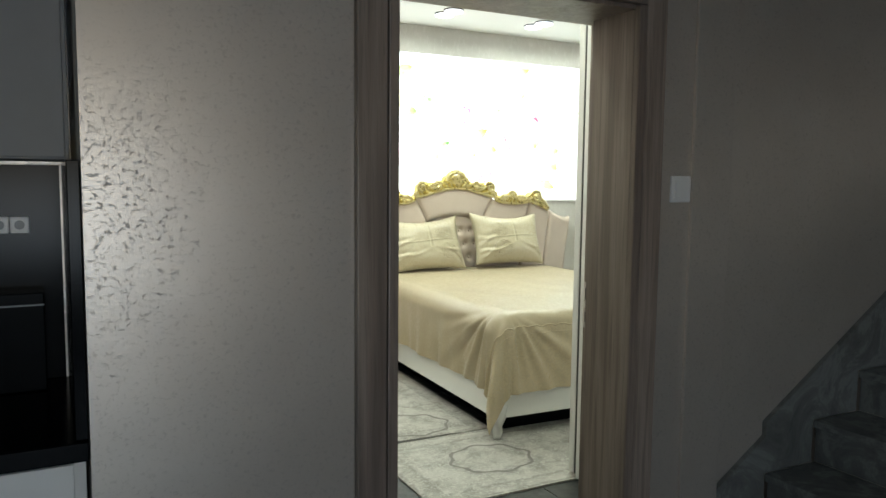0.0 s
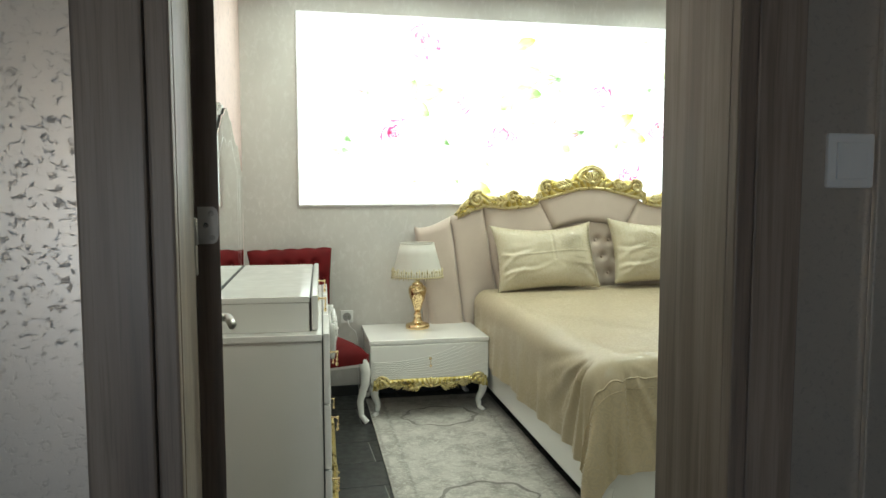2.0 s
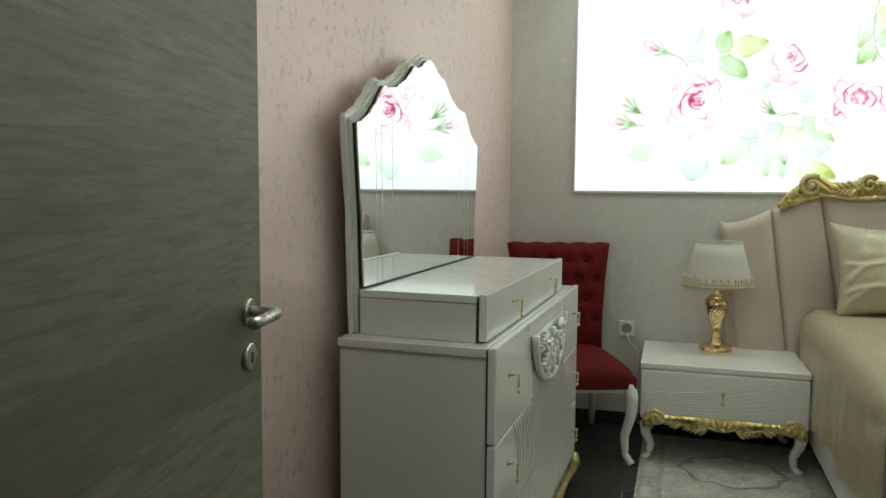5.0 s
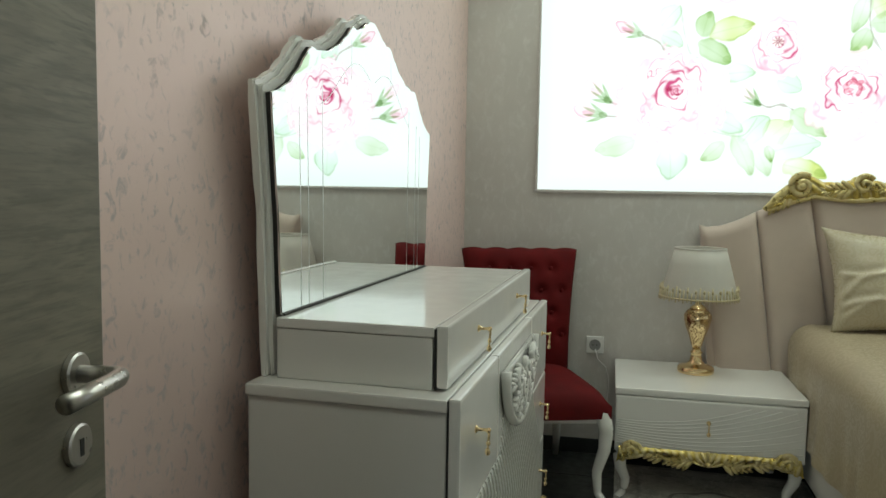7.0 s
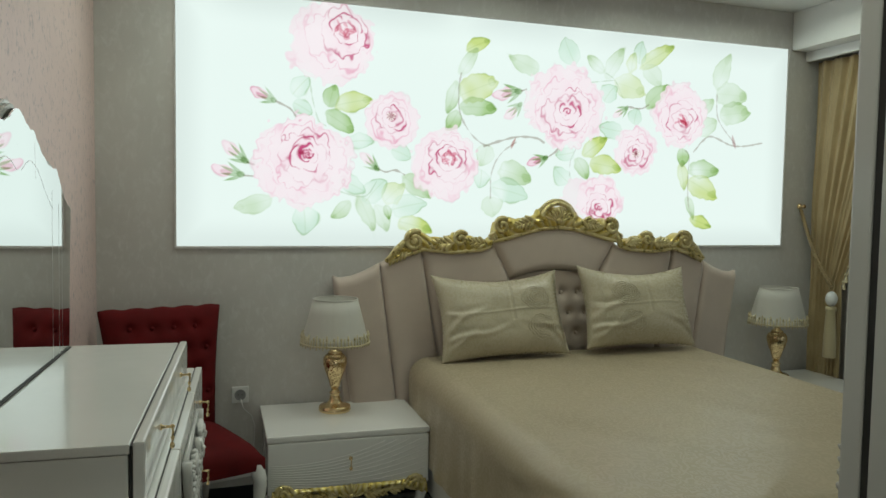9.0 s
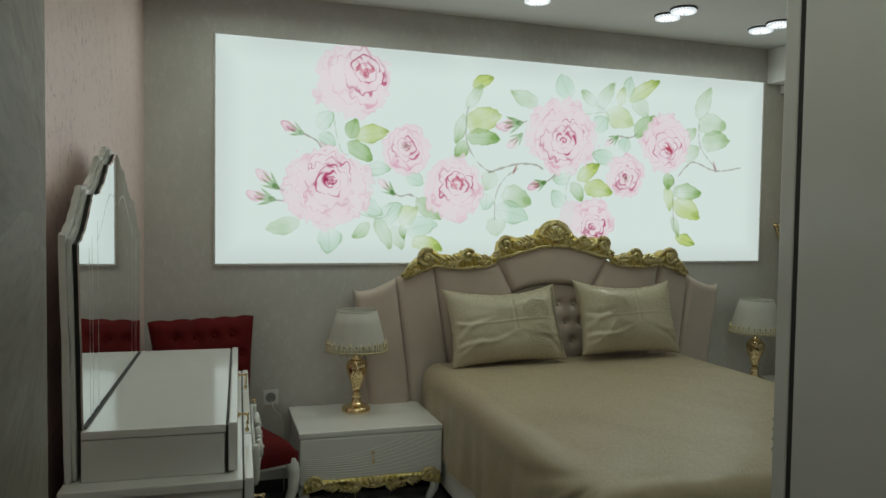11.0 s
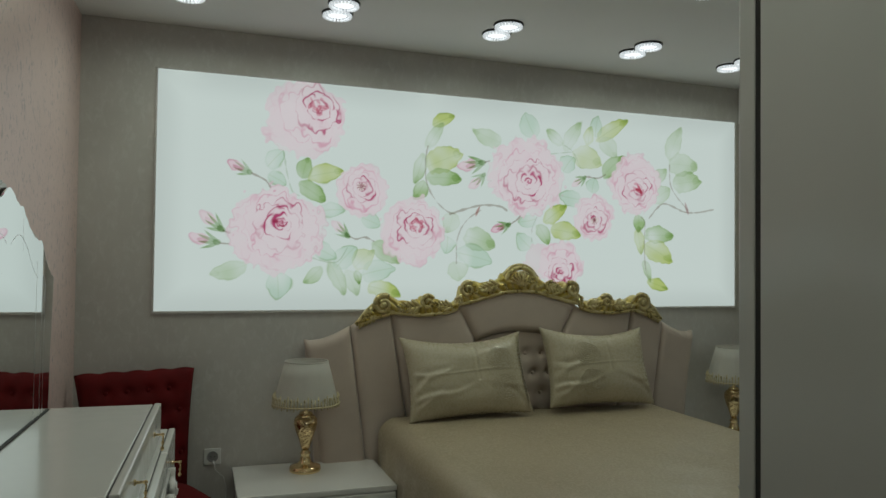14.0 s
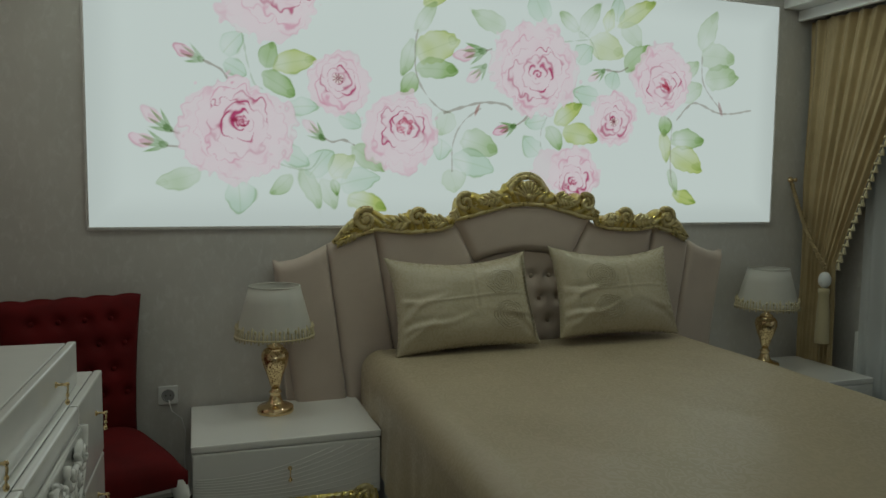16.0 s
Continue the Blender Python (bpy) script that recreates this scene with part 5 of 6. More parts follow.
# ---- nightstands and lamps ----
def gilded_apron(width, y, ztop, bm=None):
    """Carved apron: middle shell, leaves and end scrolls, under a drawer front."""
    bm = bm or bmesh.new()
    shell(0, ztop - 0.060, 0.060, y - 0.004, bm, 7, 1.3)
    h = width / 2

    def carved(u, v):
        """Gadrooned ribbon that dips between the shell and the end scrolls."""
        d = -h + 0.012 + (width - 0.024) * u
        k = abs(d) / h
        low = 0.030 + 0.018 * math.cos(k * 6.3) + 0.014 * k
        ridge = abs(math.sin(math.pi * (abs(d) * 34 + 0.8 * v)))
        return Vector((d + 0.01 * v * (1 if d > 0 else -1), y - 0.006 - 0.014 * math.sin(math.pi * v) - 0.007 * ridge, ztop - 0.004 - low * v * (1 + 0.16 * ridge)))

    grid(150, 8, carved, bm)
    grid(150, 2, lambda u, v: carved(u, 1) + Vector((0, 0.016 * v, 0)), bm)
    for side in (-1, 1):
        turn = lambda a: a if side > 0 else math.pi - a
        h = width / 2
        tube([(side * d, y - 0.008, ztop - 0.030 - 0.022 * math.sin(d / h * 5.2) ** 2) for d in np.linspace(0.04, h - 0.02, 18)], 0.010, 8, bm)
        acanthus(side * 0.05, ztop - 0.045, 0.11, turn(-0.1), y, bm, 5, 0.5)
        acanthus(side * 0.16, ztop - 0.040, 0.11, turn(0.1), y, bm, 5, 0.45)
        scroll(side * (h - 0.055), ztop - 0.022, 0.034, 1.6, turn(2.4), y - 0.003, bm, 0.011, -side)
        acanthus(side * (h - 0.12), ztop - 0.032, 0.09, turn(0.25), y, bm, 4, 0.6)
        for k in range(4):
            blob((side * (h - 0.05 + 0.02 * math.cos(k * 1.6)), y - 0.012, ztop - 0.02 + 0.02 * math.sin(k * 1.6)), (0.013, 0.011, 0.013), 0, bm, 6)
    return bm


def cabriole(x, y, h, sx, sy, r=0.028):
    """A curved leg that swells at the knee and flares at the foot."""
    pts = [(x, y, h), (x + sx * 0.018, y + sy * 0.018, h * 0.82), (x + sx * 0.014, y + sy * 0.014, h * 0.6), (x - sx * 0.008, y - sy * 0.008, h * 0.34), (x - sx * 0.004, y - sy * 0.004, h * 0.12), (x + sx * 0.022, y + sy * 0.022, 0.004)]
    fine = []
    for k in range(len(pts) - 1):
        for t in np.linspace(0, 1, 5, endpoint=False):
            fine.append(Vector(pts[k]).lerp(Vector(pts[k + 1]), t))
    fine.append(Vector(pts[-1]))
    return tube(fine, lambda t: r * (1.15 - 0.62 * min(1, t * 1.25) + 0.35 * max(0, t - 0.82)), 12)


def small_pull(x, y, z, parent):
    """Brass drawer pull: rosette, drop and ring."""
    bm = moved(lathe([(0.009, 0), (0.009, 0.003), (0.004, 0.008), (0.006, 0.014), (0.001, 0.018)], 14), pose(x, y, z, 90, 0, 0))
    tube([(x, y - 0.012, z), (x, y - 0.013, z - 0.02), (x, y - 0.011, z - 0.038)], 0.0028, 6, bm)
    blob((x, y - 0.012, z - 0.043), (0.008, 0.006, 0.009), 0, bm, 6)
    part("pull", bm, M_BRASS, parent, "small brass drop pull", True)


NS_TOP = 0.470


def nightstand(x0, x1, label):
    w, d = x1 - x0, 0.535
    ob = thing("nightstand", pose((x0 + x1) / 2, WALL_Y - 0.022 - d, 0, 0, 0, -1.6), label, "nightstand", "nightstands")
    h = w / 2
    part("top", box(-h, h, -0.002, d, NS_TOP - 0.028, NS_TOP, 0.006), M_WHITE, ob)
    part("body", box(-h + 0.012, h - 0.012, 0.014, d - 0.004, 0.20, NS_TOP - 0.0285, 0.004), M_WHITE, ob)
    front = part("drawer_front", box(-h + 0.004, h - 0.004, -0.004, 0.0135, 0.215, NS_TOP - 0.031, 0.007), M_WHITE, ob)
    for k in range(11):
        pts = [(-h + 0.012 + (w - 0.024) * t, -0.0045, 0.248 + 0.0095 * k + 0.016 * k * t * t * 1.15 - 0.040 * math.sin(t * 2.6) * (1 - 0.05 * k)) for t in np.linspace(0, 1, 26)]
        pts = [q for q in pts if 0.22 < q[2] < 0.425]
        part("relief_line", tube(pts, 0.0022, 5, None, 0.8), M_WHITE, front, "", True)
    small_pull(0, -0.004, 0.352, front)
    part("apron", gilded_apron(w - 0.02, -0.006, 0.242), M_GILT, ob, "carved gilded apron", True)
    for sx in (-1, 1):
        part("leg", cabriole(sx * (h - 0.045), 0.05, 0.22, sx, -1), M_WHITE, ob, "", True)
        part("leg", cabriole(sx * (h - 0.045), d - 0.06, 0.22, sx, 1), M_WHITE, ob, "", True)
    return ob


nightstand(1.466, 2.192, "white lacquered nightstand with carved gilded apron, one drawer")
nightstand(4.125, 4.862, "white lacquered nightstand beside the curtain")


def table_lamp(x, y):
    ob = thing("table_lamp", pose(x, y, NS_TOP), "brass table lamp with white fringed shade on the nightstand", "lamp", "bedside lamps")
    part("foot", lathe([(0.076, 0), (0.078, 0.006), (0.076, 0.024), (0.066, 0.030), (0.040, 0.036), (0.028, 0.05), (0.024, 0.07), (0.021, 0.082), (0.028, 0.088), (0.020, 0.096), (0.018, 0.105)], 36), M_BRASS, ob, "", True)
    net = lambda a, z: 0.018 * (math.sin(a * 9 + z * 170) * math.sin(a * 9 - z * 170))
    part("stem", lathe([(0.018, 0.1055), (0.024, 0.125), (0.034, 0.16), (0.049, 0.20), (0.058, 0.235), (0.057, 0.255), (0.047, 0.272), (0.034, 0.280)], 72, wave=net), M_NET, ob, "openwork brass vase body", True)
    part("collar", lathe([(0.035, 0.2805), (0.033, 0.288), (0.022, 0.296), (0.014, 0.300), (0.012, 0.32), (0.016, 0.335), (0.016, 0.36)], 28), M_BRASS, ob, "", True)
    pleat = lambda a, z: 0.0025 * math.sin(a * 64) + 0.012 * abs(math.sin(a * 5))
    prof = [(0.163, 0.335), (0.155, 0.36), (0.140, 0.42), (0.124, 0.48), (0.107, 0.545)]
    bm = bmesh.new()
    lathe_open(prof + [(r - 0.003, z) for r, z in prof[::-1]], 128, bm, pleat)
    shade = part("shade", bm, M_SHADE, ob, "white pleated fabric shade", True)
    part("rim", ring_tube(0.107, 0.546, 0.0035), M_SHADE, shade, "", True)
    bm = ring_tube(0.166, 0.338, 0.004)
    for k in range(60):
        a = 2 * math.pi * k / 60
        c, s = math.cos(a), math.sin(a)
        lo = 0.322 + 0.006 * (k % 2)
        tube([(0.166 * c, 0.166 * s, lo), (0.163 * c, 0.163 * s, 0.345), (0.159 * c, 0.159 * s, 0.366 + 0.012 * (k % 3))], 0.0036, 4, bm)
        if k % 2:
            blob((0.162 * c, 0.162 * s, 0.372), (0.006, 0.006, 0.009), 0, bm, 4)
    part("fringe", bm, M_FRINGE, shade, "gold braid fringe", True)
    return ob


def lathe_open(profile, n, bm, wave=None):
    rings = []
    for r, z in profile:
        rings.append([bm.verts.new((r * (1 + (wave(2 * math.pi * k / n, z) if wave else 0)) * math.cos(2 * math.pi * k / n), r * (1 + (wave(2 * math.pi * k / n, z) if wave else 0)) * math.sin(2 * math.pi * k / n), z)) for k in range(n)])
    for a, b in zip(rings, rings[1:] + rings[:1]):
        for k in range(n):
            bm.faces.new((a[k], a[(k + 1) % n], b[(k + 1) % n], b[k]))
    return bm


def ring_tube(r, z, t, n=48):
    return grid(n, 8, lambda u, v: Vector(((r + t * math.cos(2 * math.pi * v)) * math.cos(2 * math.pi * u), (r + t * math.cos(2 * math.pi * v)) * math.sin(2 * math.pi * u), z + t * math.sin(2 * math.pi * v))), None, True, True)


lamp = table_lamp(1.822, 5.325)
copy_thing(lamp, pose(4.49, 5.33, NS_TOP, 0, 0, 40))
part_cable = tube([(1.39, WALL_Y - 0.02, 0.51), (1.40, WALL_Y - 0.05, 0.47), (1.44, WALL_Y - 0.035, 0.43), (1.455, WALL_Y - 0.03, 0.37), (1.45, WALL_Y - 0.03, 0.25), (1.46, WALL_Y - 0.03, 0.01)], 0.0025, 6)
solid("lamp_cable", part_cable, M_PLASTIC, "thin white lamp cable hanging from the socket", "cable", smooth=True)


# ---- dresser with mirror ----
D_LEN, D_DEP, D_TOP, U_TOP = 1.365, 0.452, 0.857, 0.985


def drop_handle(x, y, z, parent):
    """Brass handle: a post with a cross bar and a jointed drop. The front faces +x."""
    bm = moved(lathe([(0.010, 0), (0.010, 0.003), (0.0045, 0.007), (0.004, 0.026), (0.0065, 0.031), (0.0065, 0.037), (0.001, 0.040)], 14), pose(x, y, z, 0, 90, 0))
    tube([(x + 0.033, y, z), (x + 0.035, y, z - 0.014), (x + 0.033, y, z - 0.030)], 0.0034, 7, bm)
    blob((x + 0.033, y, z - 0.034), (0.006, 0.006, 0.007), 0, bm, 6)
    tube([(x + 0.033, y, z - 0.036), (x + 0.032, y, z - 0.052)], 0.0028, 6, bm)
    blob((x + 0.032, y, z - 0.056), (0.0075, 0.0075, 0.010), 0, bm, 6)
    bmesh.ops.transform(bm, matrix=Matrix.Translation((x, y, z)) @ Matrix.Diagonal((0.82, 0.82, 0.82, 1)) @ Matrix.Translation((-x, -y, -z)), verts=bm.verts[:])
    return part("handle", bm, M_BRASS, parent, "brass drop handle", True)


MIRROR_Y = 0.615   # middle of the mirror along the dresser


def mirror_outline(grow=0.0):
    """Mirror outline, alike on both sides: scalloped shoulders that rise to a point; y along the dresser, z above the dresser top."""
    half = [(0.535, 0.0), (0.540, 0.12), (0.553, 0.33), (0.570, 0.48), (0.583, 0.588), (0.55, 0.596), (0.50, 0.620), (0.455, 0.656), (0.415, 0.695), (0.395, 0.712), (0.36, 0.709), (0.30, 0.718), (0.23, 0.748), (0.175, 0.784), (0.148, 0.806), (0.115, 0.804), (0.075, 0.818), (0.03, 0.842), (0.0, 0.848)]
    fine = []
    for (a, b), (c, d) in zip(half, half[1:]):
        for t in np.linspace(0, 1, 3, endpoint=False):
            fine.append((a + (c - a) * t, b + (d - b) * t))
    fine.append(half[-1])
    full = [(y, z) for y, z in fine] + [(-y, z) for y, z in fine[-2::-1]]
    return [(y * (1 + grow / 0.56), z if z < 1e-6 else z + grow * 0.9) for y, z in full]


def dresser():
    ob = thing("dresser", pose(0.664, 3.322, 0, 0, 0, -3.6), "white lacquered dresser with carved front and gilded base", "dresser")
    x1 = D_DEP
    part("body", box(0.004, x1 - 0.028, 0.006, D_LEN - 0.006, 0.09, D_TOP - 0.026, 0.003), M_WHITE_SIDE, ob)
    part("top", box(0, x1 - 0.027, 0, D_LEN, D_TOP - 0.025, D_TOP, 0.004), M_WHITE, ob)
    part("front_gap", box(x1 - 0.0275, x1 - 0.0245, 0.004, D_LEN - 0.004, 0.12, D_TOP - 0.003), M_DARK, ob)
    rows = ((0.603, D_TOP + 0.003), (0.363, 0.599), (0.125, 0.359))
    cols = ((0.002, 0.40), (0.404, 0.961), (0.965, D_LEN - 0.002))
    for r, (z0, z1) in enumerate(rows):
        for c, (y0, y1) in enumerate(cols):
            front = part("drawer_front", box(x1 - 0.024, x1, y0, y1, z0, z1, 0.006), M_WHITE, ob)
            if c != 1:
                drop_handle(x1, (y0 + y1) / 2 - (0.06 if c == 0 else -0.06), (z0 + z1) / 2 + 0.03, front)
    # flowing relief lines over the two lower rows and the middle
    for k in range(30):
        pts = []
        for t in np.linspace(0, 1, 26):
            z = 0.13 + 0.56 * t
            yy = 0.16 + 0.036 * k + 0.17 * math.sin(t * 2.7 + 0.055 * k) - 0.10 * t
            if 0.05 < yy < 1.33 and (z < 0.62 or 0.43 < yy < 0.97):
                pts.append((x1 + 0.0005, yy, z))
        if len(pts) > 3:
            part("relief_line", tube(pts, 0.0034, 5), M_WHITE, ob, "", True)
    # carved bowl-shaped medallion hanging under the top
    cy, cz, ra, rb = 0.682, 0.815, 0.255, 0.185
    rim = [(ra * math.cos(a), rb * math.sin(a)) for a in np.linspace(math.pi, 2 * math.pi, 33)]
    bm = moved(slab([(p, q) for p, q in rim], -0.012, 0.0, bevel=0.004), pose(x1 + 0.001, cy, cz, 0, 0, 90))
    tube([(x1 + 0.014, cy + p, cz + q) for p, q in rim], 0.013, 10, bm)
    own = bmesh.new()
    for k in range(7):
        a = math.pi + math.pi * (k + 0.5) / 7
        acanthus(0.10 * math.cos(a), 0.055 * math.sin(a) - 0.015, 0.10, a, 0, own, 5, 0.55)
    for k in range(5):
        scroll(-0.15 + 0.075 * k, -0.045 - 0.03 * (k % 2), 0.033, 1.4, k, -0.006, own, 0.009, (-1) ** k)
    merge(bm, moved(own, pose(x1 + 0.014, cy, cz, 0, 0, 90)))
    part("medallion", bm, M_WHITE, ob, "carved white half-oval medallion", True)
    part("base_moulding", box(0.02, x1 - 0.012, 0.01, D_LEN - 0.01, 0.05, 0.089, 0.008), M_WHITE, ob)
    part("apron", moved(gilded_apron(D_LEN - 0.04, 0, 0.135), pose(x1 + 0.004, D_LEN / 2, 0, 0, 0, 90)), M_GILT, ob, "carved gilded base apron", True)
    for x, sx in ((0.05, -1), (x1 - 0.05, 1)):
        for y, sy in ((0.05, -1), (D_LEN - 0.05, 1)):
            part("leg", tube([(x, y, 0.06), (x + sx * 0.01, y + sy * 0.01, 0.03), (x, y, 0.004)], lambda t: 0.032 - 0.012 * t, 10), M_WHITE, ob, "", True)
    # upper drawer box
    u0, u1 = 0.058, 1.185
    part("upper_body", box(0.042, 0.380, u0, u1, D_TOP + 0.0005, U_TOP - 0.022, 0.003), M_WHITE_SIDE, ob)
    part("upper_top", box(0.042, 0.383, u0 - 0.002, u1 + 0.002, U_TOP - 0.021, U_TOP, 0.003), M_WHITE, ob)
    part("gap", box(0.383, 0.388, u0, u1, D_TOP + 0.003, U_TOP - 0.004), M_DARK, ob)
    up = part("upper_drawer", box(0.3885, 0.412, u0 - 0.003, u1 + 0.003, D_TOP + 0.006, U_TOP + 0.004, 0.005), M_WHITE, ob)
    for y in (0.34, 0.90):
        drop_handle(0.412, y, 0.935, up)
    # mirror: board with a stepped edge, dark filler as gap shade, glass with engraved lines
    M = pose(0.0, MIRROR_Y, D_TOP + 0.001, 0, 0, 90)
    part("mirror_frame", moved(slab(mirror_outline(0.024), -0.020, -0.004, bevel=0.004), M), M_WHITE, ob, "white shaped mirror frame")
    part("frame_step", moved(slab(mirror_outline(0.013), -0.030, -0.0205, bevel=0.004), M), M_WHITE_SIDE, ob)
    raised = lambda g: [(y, max(z, U_TOP - D_TOP + 0.001)) for y, z in mirror_outline(g)]
    part("mirror_gap_shade", moved(slab(raised(-0.002), -0.0405, -0.0305), M), M_DARK, ob, "dark filler for the shaded gap behind the glass")
    g = part("mirror_glass", moved(slab(raised(0.0), -0.0455, -0.041, bevel=0.002), M), M_MIRROR, ob, "mirror glass with engraved lines")
    part("glass_channel", box(0.046, 0.051, MIRROR_Y - 0.535, MIRROR_Y + 0.535, U_TOP + 0.0005, U_TOP + 0.005), M_DARK, ob)
    def ribbon(pts, wide):
        """A flat engraved line on the glass, through points (y, z)."""
        pts = [Vector((0.0459, MIRROR_Y + y, z)) for y, z in pts]
        across = [(pts[min(i + 1, len(pts) - 1)] - pts[max(i - 1, 0)]).cross(Vector((1, 0, 0))).normalized() for i in range(len(pts))]
        n = len(pts) - 1
        part("engraved_line", grid(n + 1, 2, lambda u, v: pts[round(u * n)] + across[round(u * n)] * (wide * (v - 0.5))), M_ETCH, g)

    for side in (-1, 1):
        for d, top in ((0.325, 1.50), (0.405, 1.46), (0.445, 1.43)):
            ribbon([(side * d, 0.992), (side * (d + 0.004), 1.2), (side * (d + 0.012), top)], 0.003)
        ribbon([(side * (0.02 + 0.33 * t), 1.53 + 0.055 * math.sin(4.2 * t + 0.3) - 0.03 * t) for t in np.linspace(0, 1, 20)], 0.002)
        ribbon([(side * 0.155, z) for z in (1.53, 1.58, 1.63)], 0.002)
    return ob


dresser()


# ---- red chair ----
def chair():
    ob = thing("chair", pose(1.10, 5.12, 0, 0, 0, 15), "dark red velvet chair with tufted back and white legs", "chair")

    def back(side):
        def f(u, v):
            h = 0.43 + 0.555 * v
            w = 0.225 + 0.045 * v ** 2
            x = -w + 2 * w * u
            lean = 0.20 + 0.075 * v ** 1.5
            dip = 0
            if side < 0:
                for r in range(4):
                    for c in range(5 - r % 2):
                        bx, bz = -0.19 + 0.095 * c + (0.0475 if r % 2 else 0), 0.60 + 0.1 * r
                        dip += math.exp(-((x - bx) ** 2 + (h - bz) ** 2) / 0.0006)
                dip = min(dip, 1) * 0.022
            puff = (max(0, 1 - abs(2 * u - 1) ** 6) * max(0, 1 - abs(2 * v - 1) ** 10)) ** 0.5
            scallop = 0.008 * abs(math.sin(u * math.pi * 5)) * (v > 0.99)
            return Vector((x, lean + side * 0.038 * puff + dip, h + scallop))
        return f

    bm = grid(44, 44, back(-1))
    grid(44, 44, back(1), bm)
    bmesh.ops.remove_doubles(bm, verts=bm.verts[:], dist=1e-3)
    part("backrest", bm, M_RED, ob, "button-tufted red velvet back", True)
    for r in range(4):
        for c in range(5 - r % 2):
            v = (0.17 + 0.1 * r) / 0.555
            part("button", blob((-0.19 + 0.095 * c + (0.0475 if r % 2 else 0), 0.20 + 0.075 * v ** 1.5 - 0.022, 0.60 + 0.1 * r), (0.010, 0.006, 0.010), 0, None, 6), M_RED, ob, "", True)

    def seat(u, v):
        y = -0.305 + 0.545 * v
        w = 0.285 - 0.055 * v
        x = -w + 2 * w * u
        edge = (max(0, 1 - abs(2 * u - 1) ** 4) * max(0, 1 - abs(2 * v - 1) ** 4)) ** 0.5
        return Vector((x, y - 0.02 * (1 - (2 * u - 1) ** 2) * (1 - v), 0.41 + 0.075 * edge))

    bm = grid(28, 28, seat)
    grid(28, 2, lambda u, v: seat(u, 0) - Vector((0, 0, 0.05 * v)), bm)
    grid(28, 2, lambda u, v: seat(u, 1) - Vector((0, 0, 0.05 * v)), bm)
    grid(28, 2, lambda u, v: seat(0, u) - Vector((0, 0, 0.05 * v)), bm)
    grid(28, 2, lambda u, v: seat(1, u) - Vector((0, 0, 0.05 * v)), bm)
    bmesh.ops.remove_doubles(bm, verts=bm.verts[:], dist=1e-4)
    part("seat", bm, M_RED, ob, "red velvet seat cushion", True)
    part("seat_frame", box(-0.245, 0.245, -0.29, 0.225, 0.335, 0.362, 0.006), M_WHITE, ob)
    for s in (-1, 1):
        part("front_leg", cabriole(s * 0.250, -0.275, 0.385, s, -1, 0.030), M_WHITE, ob, "curved white front leg", True)
        part("back_leg", tube([(s * 0.185, 0.205, 0.44), (s * 0.185, 0.215, 0.25), (s * 0.195, 0.26, 0.10), (s * 0.20, 0.30, 0.004)], lambda t: 0.022 - 0.006 * t, 10), M_WHITE, ob, "white splayed back leg", True)
    return ob


chair()


# ---- wardrobe by the door ----
WD_X, WD_F, WD_H = 2.206, 2.705, 2.20


def wardrobe():
    ob = thing("wardrobe", None, "tall glossy off-white wardrobe beside the doorway", "wardrobe")
    part("side_panel", box(WD_X, WD_X + 0.02, DOOR_H1 + 0.03, WD_F - 0.039, 0.01, WD_H, 0.002), M_WARDROBE, ob)
    part("body", box(WD_X + 0.021, 4.60, DOOR_H1 + 0.03, WD_F - 0.041, 0.06, WD_H - 0.03), M_WARDROBE, ob)
    part("cornice", box(WD_X + 0.021, 4.62, DOOR_H1 + 0.03, WD_F - 0.028, WD_H - 0.029, WD_H, 0.003), M_WARDROBE, ob)
    part("edge_gap", box(WD_X + 0.004, WD_X + 0.02, WD_F - 0.0385, WD_F - 0.0225, 0.03, WD_H - 0.004), M_DARK, ob)
    for k in range(5):
        x0 = WD_X + 0.002 + 0.497 * k
        d = part("door", box(x0, x0 + 0.493, WD_F - 0.022, WD_F + 0.020, 0.03, WD_H - 0.002, 0.005), M_WARDROBE, ob)
        bm = bmesh.new()
        own = bmesh.new()
        for j in range(5):
            scroll(0.0, 0.62 + 0.13 * j, 0.035, 1.4, j * 1.3, 0, own, 0.011, (-1) ** j)
            acanthus(0.0, 0.58 + 0.13 * j, 0.11, math.pi / 2 + 0.35 * (-1) ** j, 0, own, 4, 0.5)
        merge(bm, moved(own, pose(x0 + 0.06, WD_F + 0.020, 0, 0, 0, 180)))
        part("carving", bm, M_WARDROBE, d, "carved white scroll ornament", True)
    return ob


wardrobe()


# ---- rugs ----
def rug(x0, x1, y0, y1, turn, label):
    w, l = x1 - x0, y1 - y0
    n, m = max(4, int(w / 0.03)), max(4, int(l / 0.03))
    bm = grid(n, m, lambda u, v: Vector((-w / 2 + w * u, -l / 2 + l * v, 0.009 + 0.0012 * noise.noise(Vector((u * w * 9, v * l * 9, 0))))))
    uv = bm.loops.layers.uv.new("edge")
    for f in bm.faces:
        for lp in f.loops:
            lp[uv].uv = (w / 2 - abs(lp.vert.co.x), l / 2 - abs(lp.vert.co.y))
    for a in ((0, None), (1, None), (None, 0), (None, 1)):
        def skirt(u, v, a=a):
            p = (a[0], u) if a[0] is not None else (u, a[1])
            return Vector((-w / 2 + w * p[0], -l / 2 + l * p[1], 0.009 * (1 - v)))
        grid((n if a[0] is None else m), 2, skirt, bm)
    bmesh.ops.remove_doubles(bm, verts=bm.verts[:], dist=0.0025)
    return solid("rug", bm, M_RUG, label, "rug", "", "rugs round the bed", pose((x0 + x1) / 2, (y0 + y1) / 2, 0.0005, 0, 0, turn))


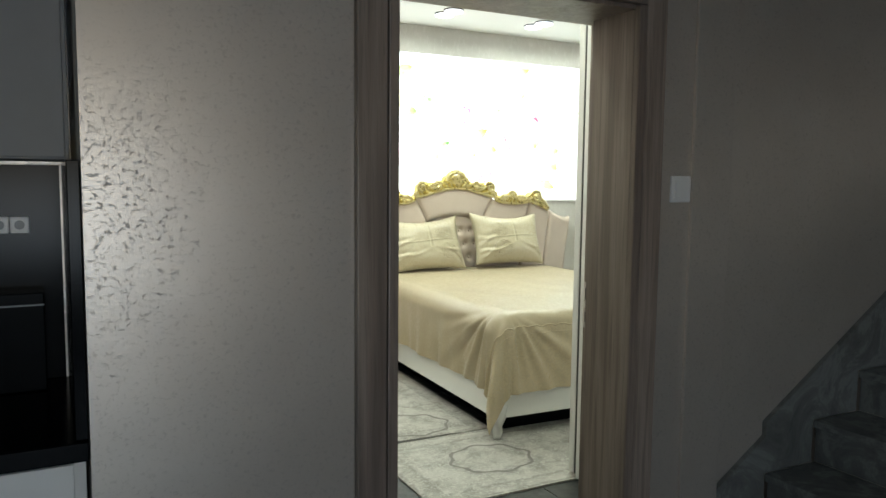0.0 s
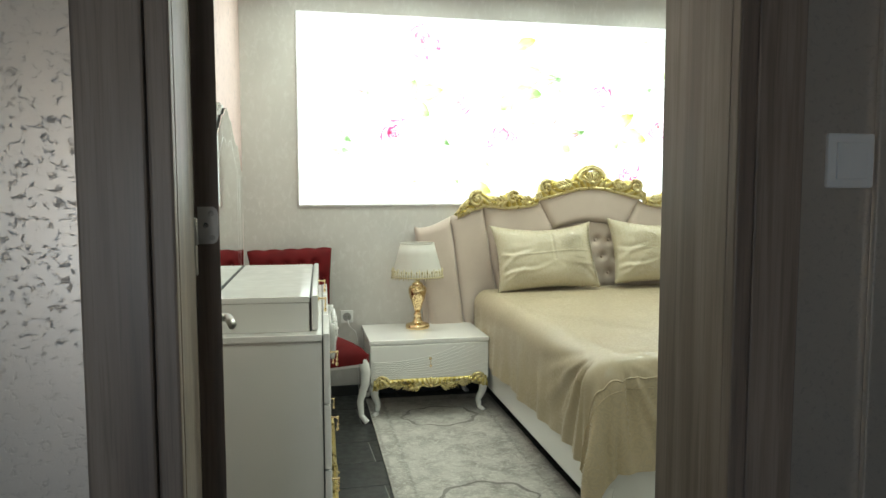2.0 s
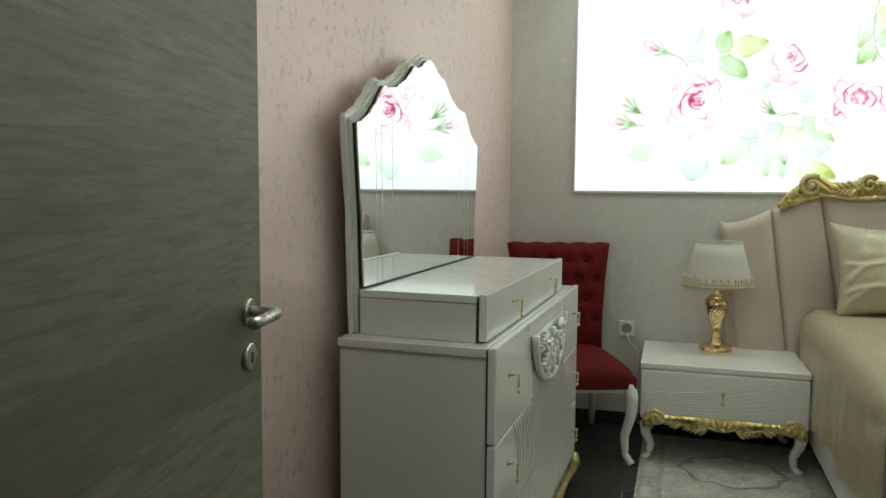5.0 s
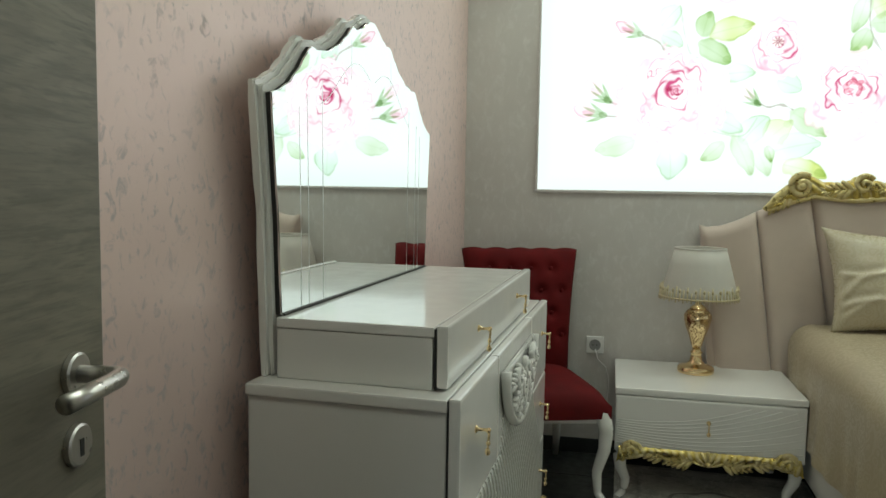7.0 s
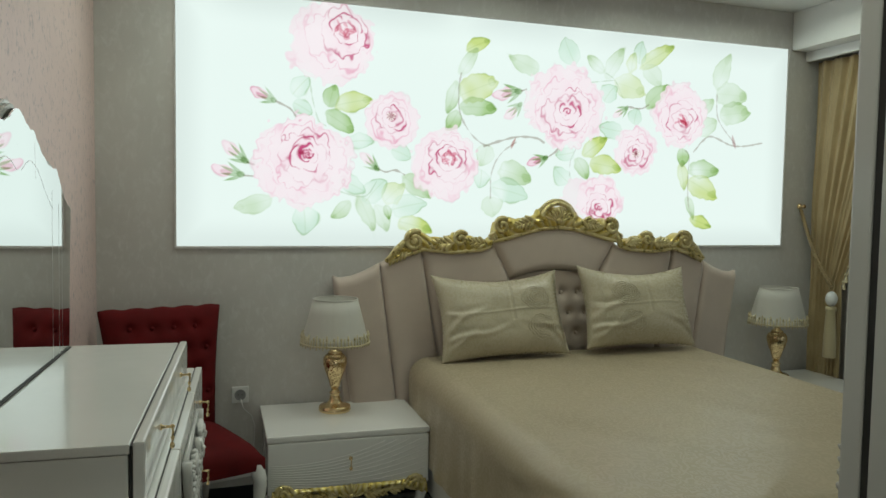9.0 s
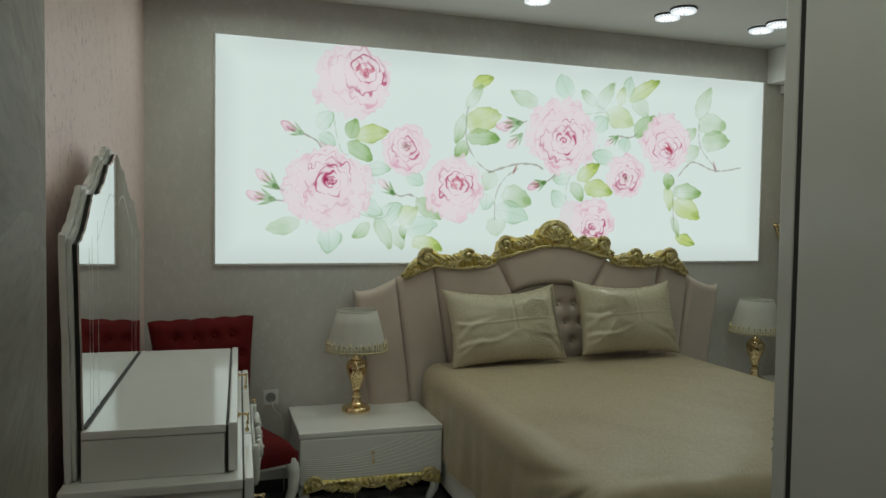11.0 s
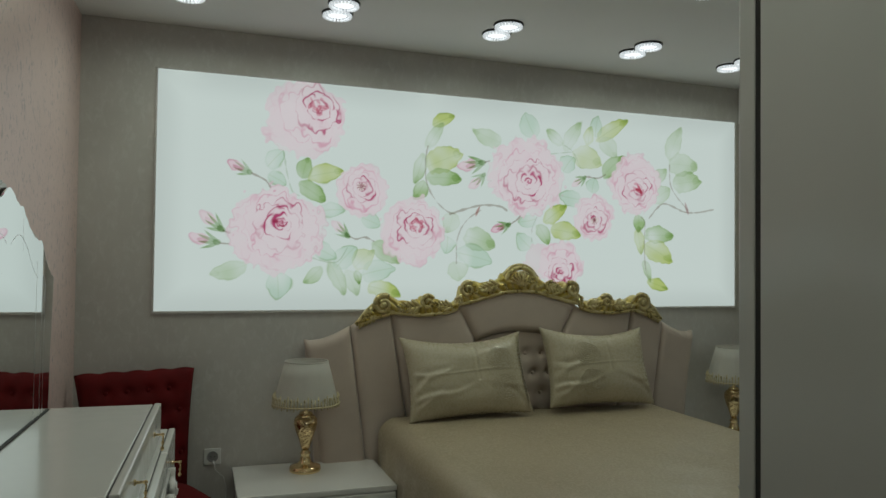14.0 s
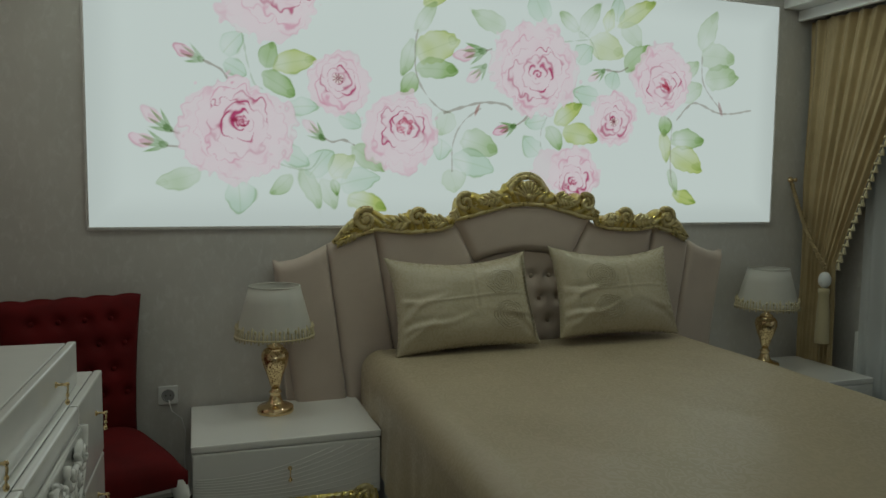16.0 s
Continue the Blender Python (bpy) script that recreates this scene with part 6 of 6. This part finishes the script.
def medallion(r, stretch, seed):
    """An eight-sided woven medallion with a broken, wavering outline."""
    bm = bmesh.new()
    k8 = lambda a: 1 + 0.055 * math.cos(8 * a) + 0.03 * noise.noise(Vector((math.cos(a) * 3, math.sin(a) * 3, seed)))

    def band(u, v):
        a = 2 * math.pi * u
        thick = 0.020 + 0.016 * noise.noise(Vector((math.cos(a) * 5, math.sin(a) * 5, seed + 4)))
        q = r * k8(a) - max(0.005, thick) * v
        return Vector((q * math.cos(a), q * math.sin(a) * stretch, 0.0))

    return grid(120, 2, band, bm, True)


for x0, x1, y0, y1, turn, lab in ((1.452, 2.26, 3.50, 5.36, -2.4, "grey and cream woven rug with medallion beside the bed"), (1.45, 4.3, 2.66, 3.46, -0.5, "grey and cream woven rug at the foot of the bed")):
    r = rug(x0, x1, y0, y1, turn, lab)
    spots = [(0.0, 0.49), (0.0, -0.72)] if y1 - y0 > 1 else [(-0.9, 0.0), (0.1, 0.0), (1.0, 0.0)]
    for dx, dy in spots:
        p_ = part("medallion", medallion(0.225, 0.85, dx + dy), M_RUGLINE, r, "woven medallion outline")
        p_.location = (dx, dy, 0.0112)


# ---- curtains at the window ----
def curtain():
    ob = thing("curtain", None, "gold satin curtain gathered by a corded tieback", "curtain")
    yb, yt = WALL_Y - 0.03, 4.73

    def f(u, v):
        z = 2.40 - 2.38 * v
        tie = 0.575
        k = v / tie if v < tie else 1 - (v - tie) / (1 - tie) * 0.35
        k = min(1, max(0, k))
        pull = k
        far = yt + (yb - 0.24 - yt) * pull
        if v > tie:
            far = yb - 0.24 - 0.03 * (v - tie) / (1 - tie)
        y = yb + (far - yb) * u
        amp = 0.026 * (1 - 0.45 * pull)
        wave = math.sin(u * 52 + 1.6 * noise.noise(Vector((u * 5, v * 2, 0)))) + 0.4 * math.sin(u * 117 + v * 3)
        return Vector((4.875 + amp * wave * 0.6 + 0.015 * noise.noise(Vector((u * 3, v * 4, 7))), y, z))

    bm = grid(150, 60, f)
    part("drape", bm, M_CURTAIN, ob, "", True)
    # braid with small tassels along the free edge
    bm = bmesh.new()
    for k in range(30):
        p = f(1.0, 0.02 + 0.54 * k / 29)
        blob(p + Vector((-0.012, -0.012, -0.012)), (0.010, 0.010, 0.010), 0, bm, 5)
        merge(bm, moved(lathe([(0.004, 0), (0.012, -0.035), (0.011, -0.04)], 8), Matrix.Translation(p + Vector((-0.012, -0.016, -0.02)))))
    part("tassel_trim", bm, M_FRINGE, ob, "cream tassel trim", True)
    return ob


curtain()
tie = thing("curtain_tieback", None, "gold cord tieback with pearl bead and long tassel", "tieback")
hook = (4.80, WALL_Y - 0.012, 1.50)
knot = (4.82, WALL_Y - 0.262, 1.03)
for dz in (0.0, 0.016):
    pts = [Vector(hook).lerp(Vector(knot), t) + Vector((-0.012 * math.sin(math.pi * t), 0, -0.03 * math.sin(math.pi * t) - dz)) for t in np.linspace(0, 1, 110)]
    part("cord", tube(pts, lambda t: 0.0085 * (1 + 0.28 * math.sin(t * 160)), 8), M_CORD, tie, "", True)
part("hook", moved(lathe([(0.018, 0), (0.018, 0.006), (0.008, 0.012), (0.008, 0.035), (0.013, 0.042), (0.001, 0.046)], 16), Matrix.Translation((4.80, WALL_Y, 1.505)) @ pose(0, 0, 0, 90, 0, 0)), M_BRASS, tie, "", True)
part("bead", blob((knot[0], knot[1], 0.950), (0.034, 0.034, 0.046), 0, None, 12), M_PLASTIC, tie, "pearl white bead", True)
bm = lathe([(0.020, 0.905), (0.030, 0.898), (0.031, 0.880), (0.026, 0.872), (0.032, 0.78), (0.038, 0.60), (0.036, 0.595)], 40, wave=lambda a, z: 0.06 * math.sin(a * 20))
part("tassel", moved(bm, Matrix.Translation((knot[0], knot[1], 0))), M_FRINGE, tie, "long gold tassel", True)
bm = grid(160, 12, lambda u, v: Vector((4.955 + 0.018 * math.sin(u * 130 + math.sin(u * 17)), 5.14 - 2.4 * u, 2.40 - 2.36 * v)))
solid("sheer_curtain", bm, M_SHEER, "white sheer net curtain in front of the window", "curtain", smooth=True)
rad = thing("radiator", None, "white panel radiator below the window", "radiator")
part("panel", box(4.985, 5.04, 3.2, 5.19, 0.16, 0.665, 0.006), M_PLASTIC, rad)
for k in range(44):
    part("rib", box(4.978, 4.986, 3.24 + 0.044 * k, 3.262 + 0.044 * k, 0.19, 0.64, 0.003, seg=1), M_PLASTIC, rad)

# ---- slate floor tiles ----
tile_mesh = None
ty, row = DOOR_H1 - 0.02 + 0.235 - 0.305, 0
floor_ob = bpy.data.objects["floor"]
while ty < WALL_Y:
    tx = 0.20 + (0.305 if row % 2 else 0.0)
    while tx < 5.05:
        if tile_mesh is None:
            o = part("tile", box(0, 0.600, 0, 0.300, -0.010, 0.0, 0.0015, seg=1), M_SLATE, floor_ob)
            tile_mesh = o.data
        else:
            o = new("tile", tile_mesh)
            o.parent = floor_ob
        o.location = (tx, ty, 0)
        tx += 0.605
    ty += 0.305
    row += 1
solid("hall_floor", box(-2.99, 5.29, -3.99, DOOR_H1 - 0.10, -0.003, 0.0), M_SLATE, "dark slate hall floor", "floor", "structure")
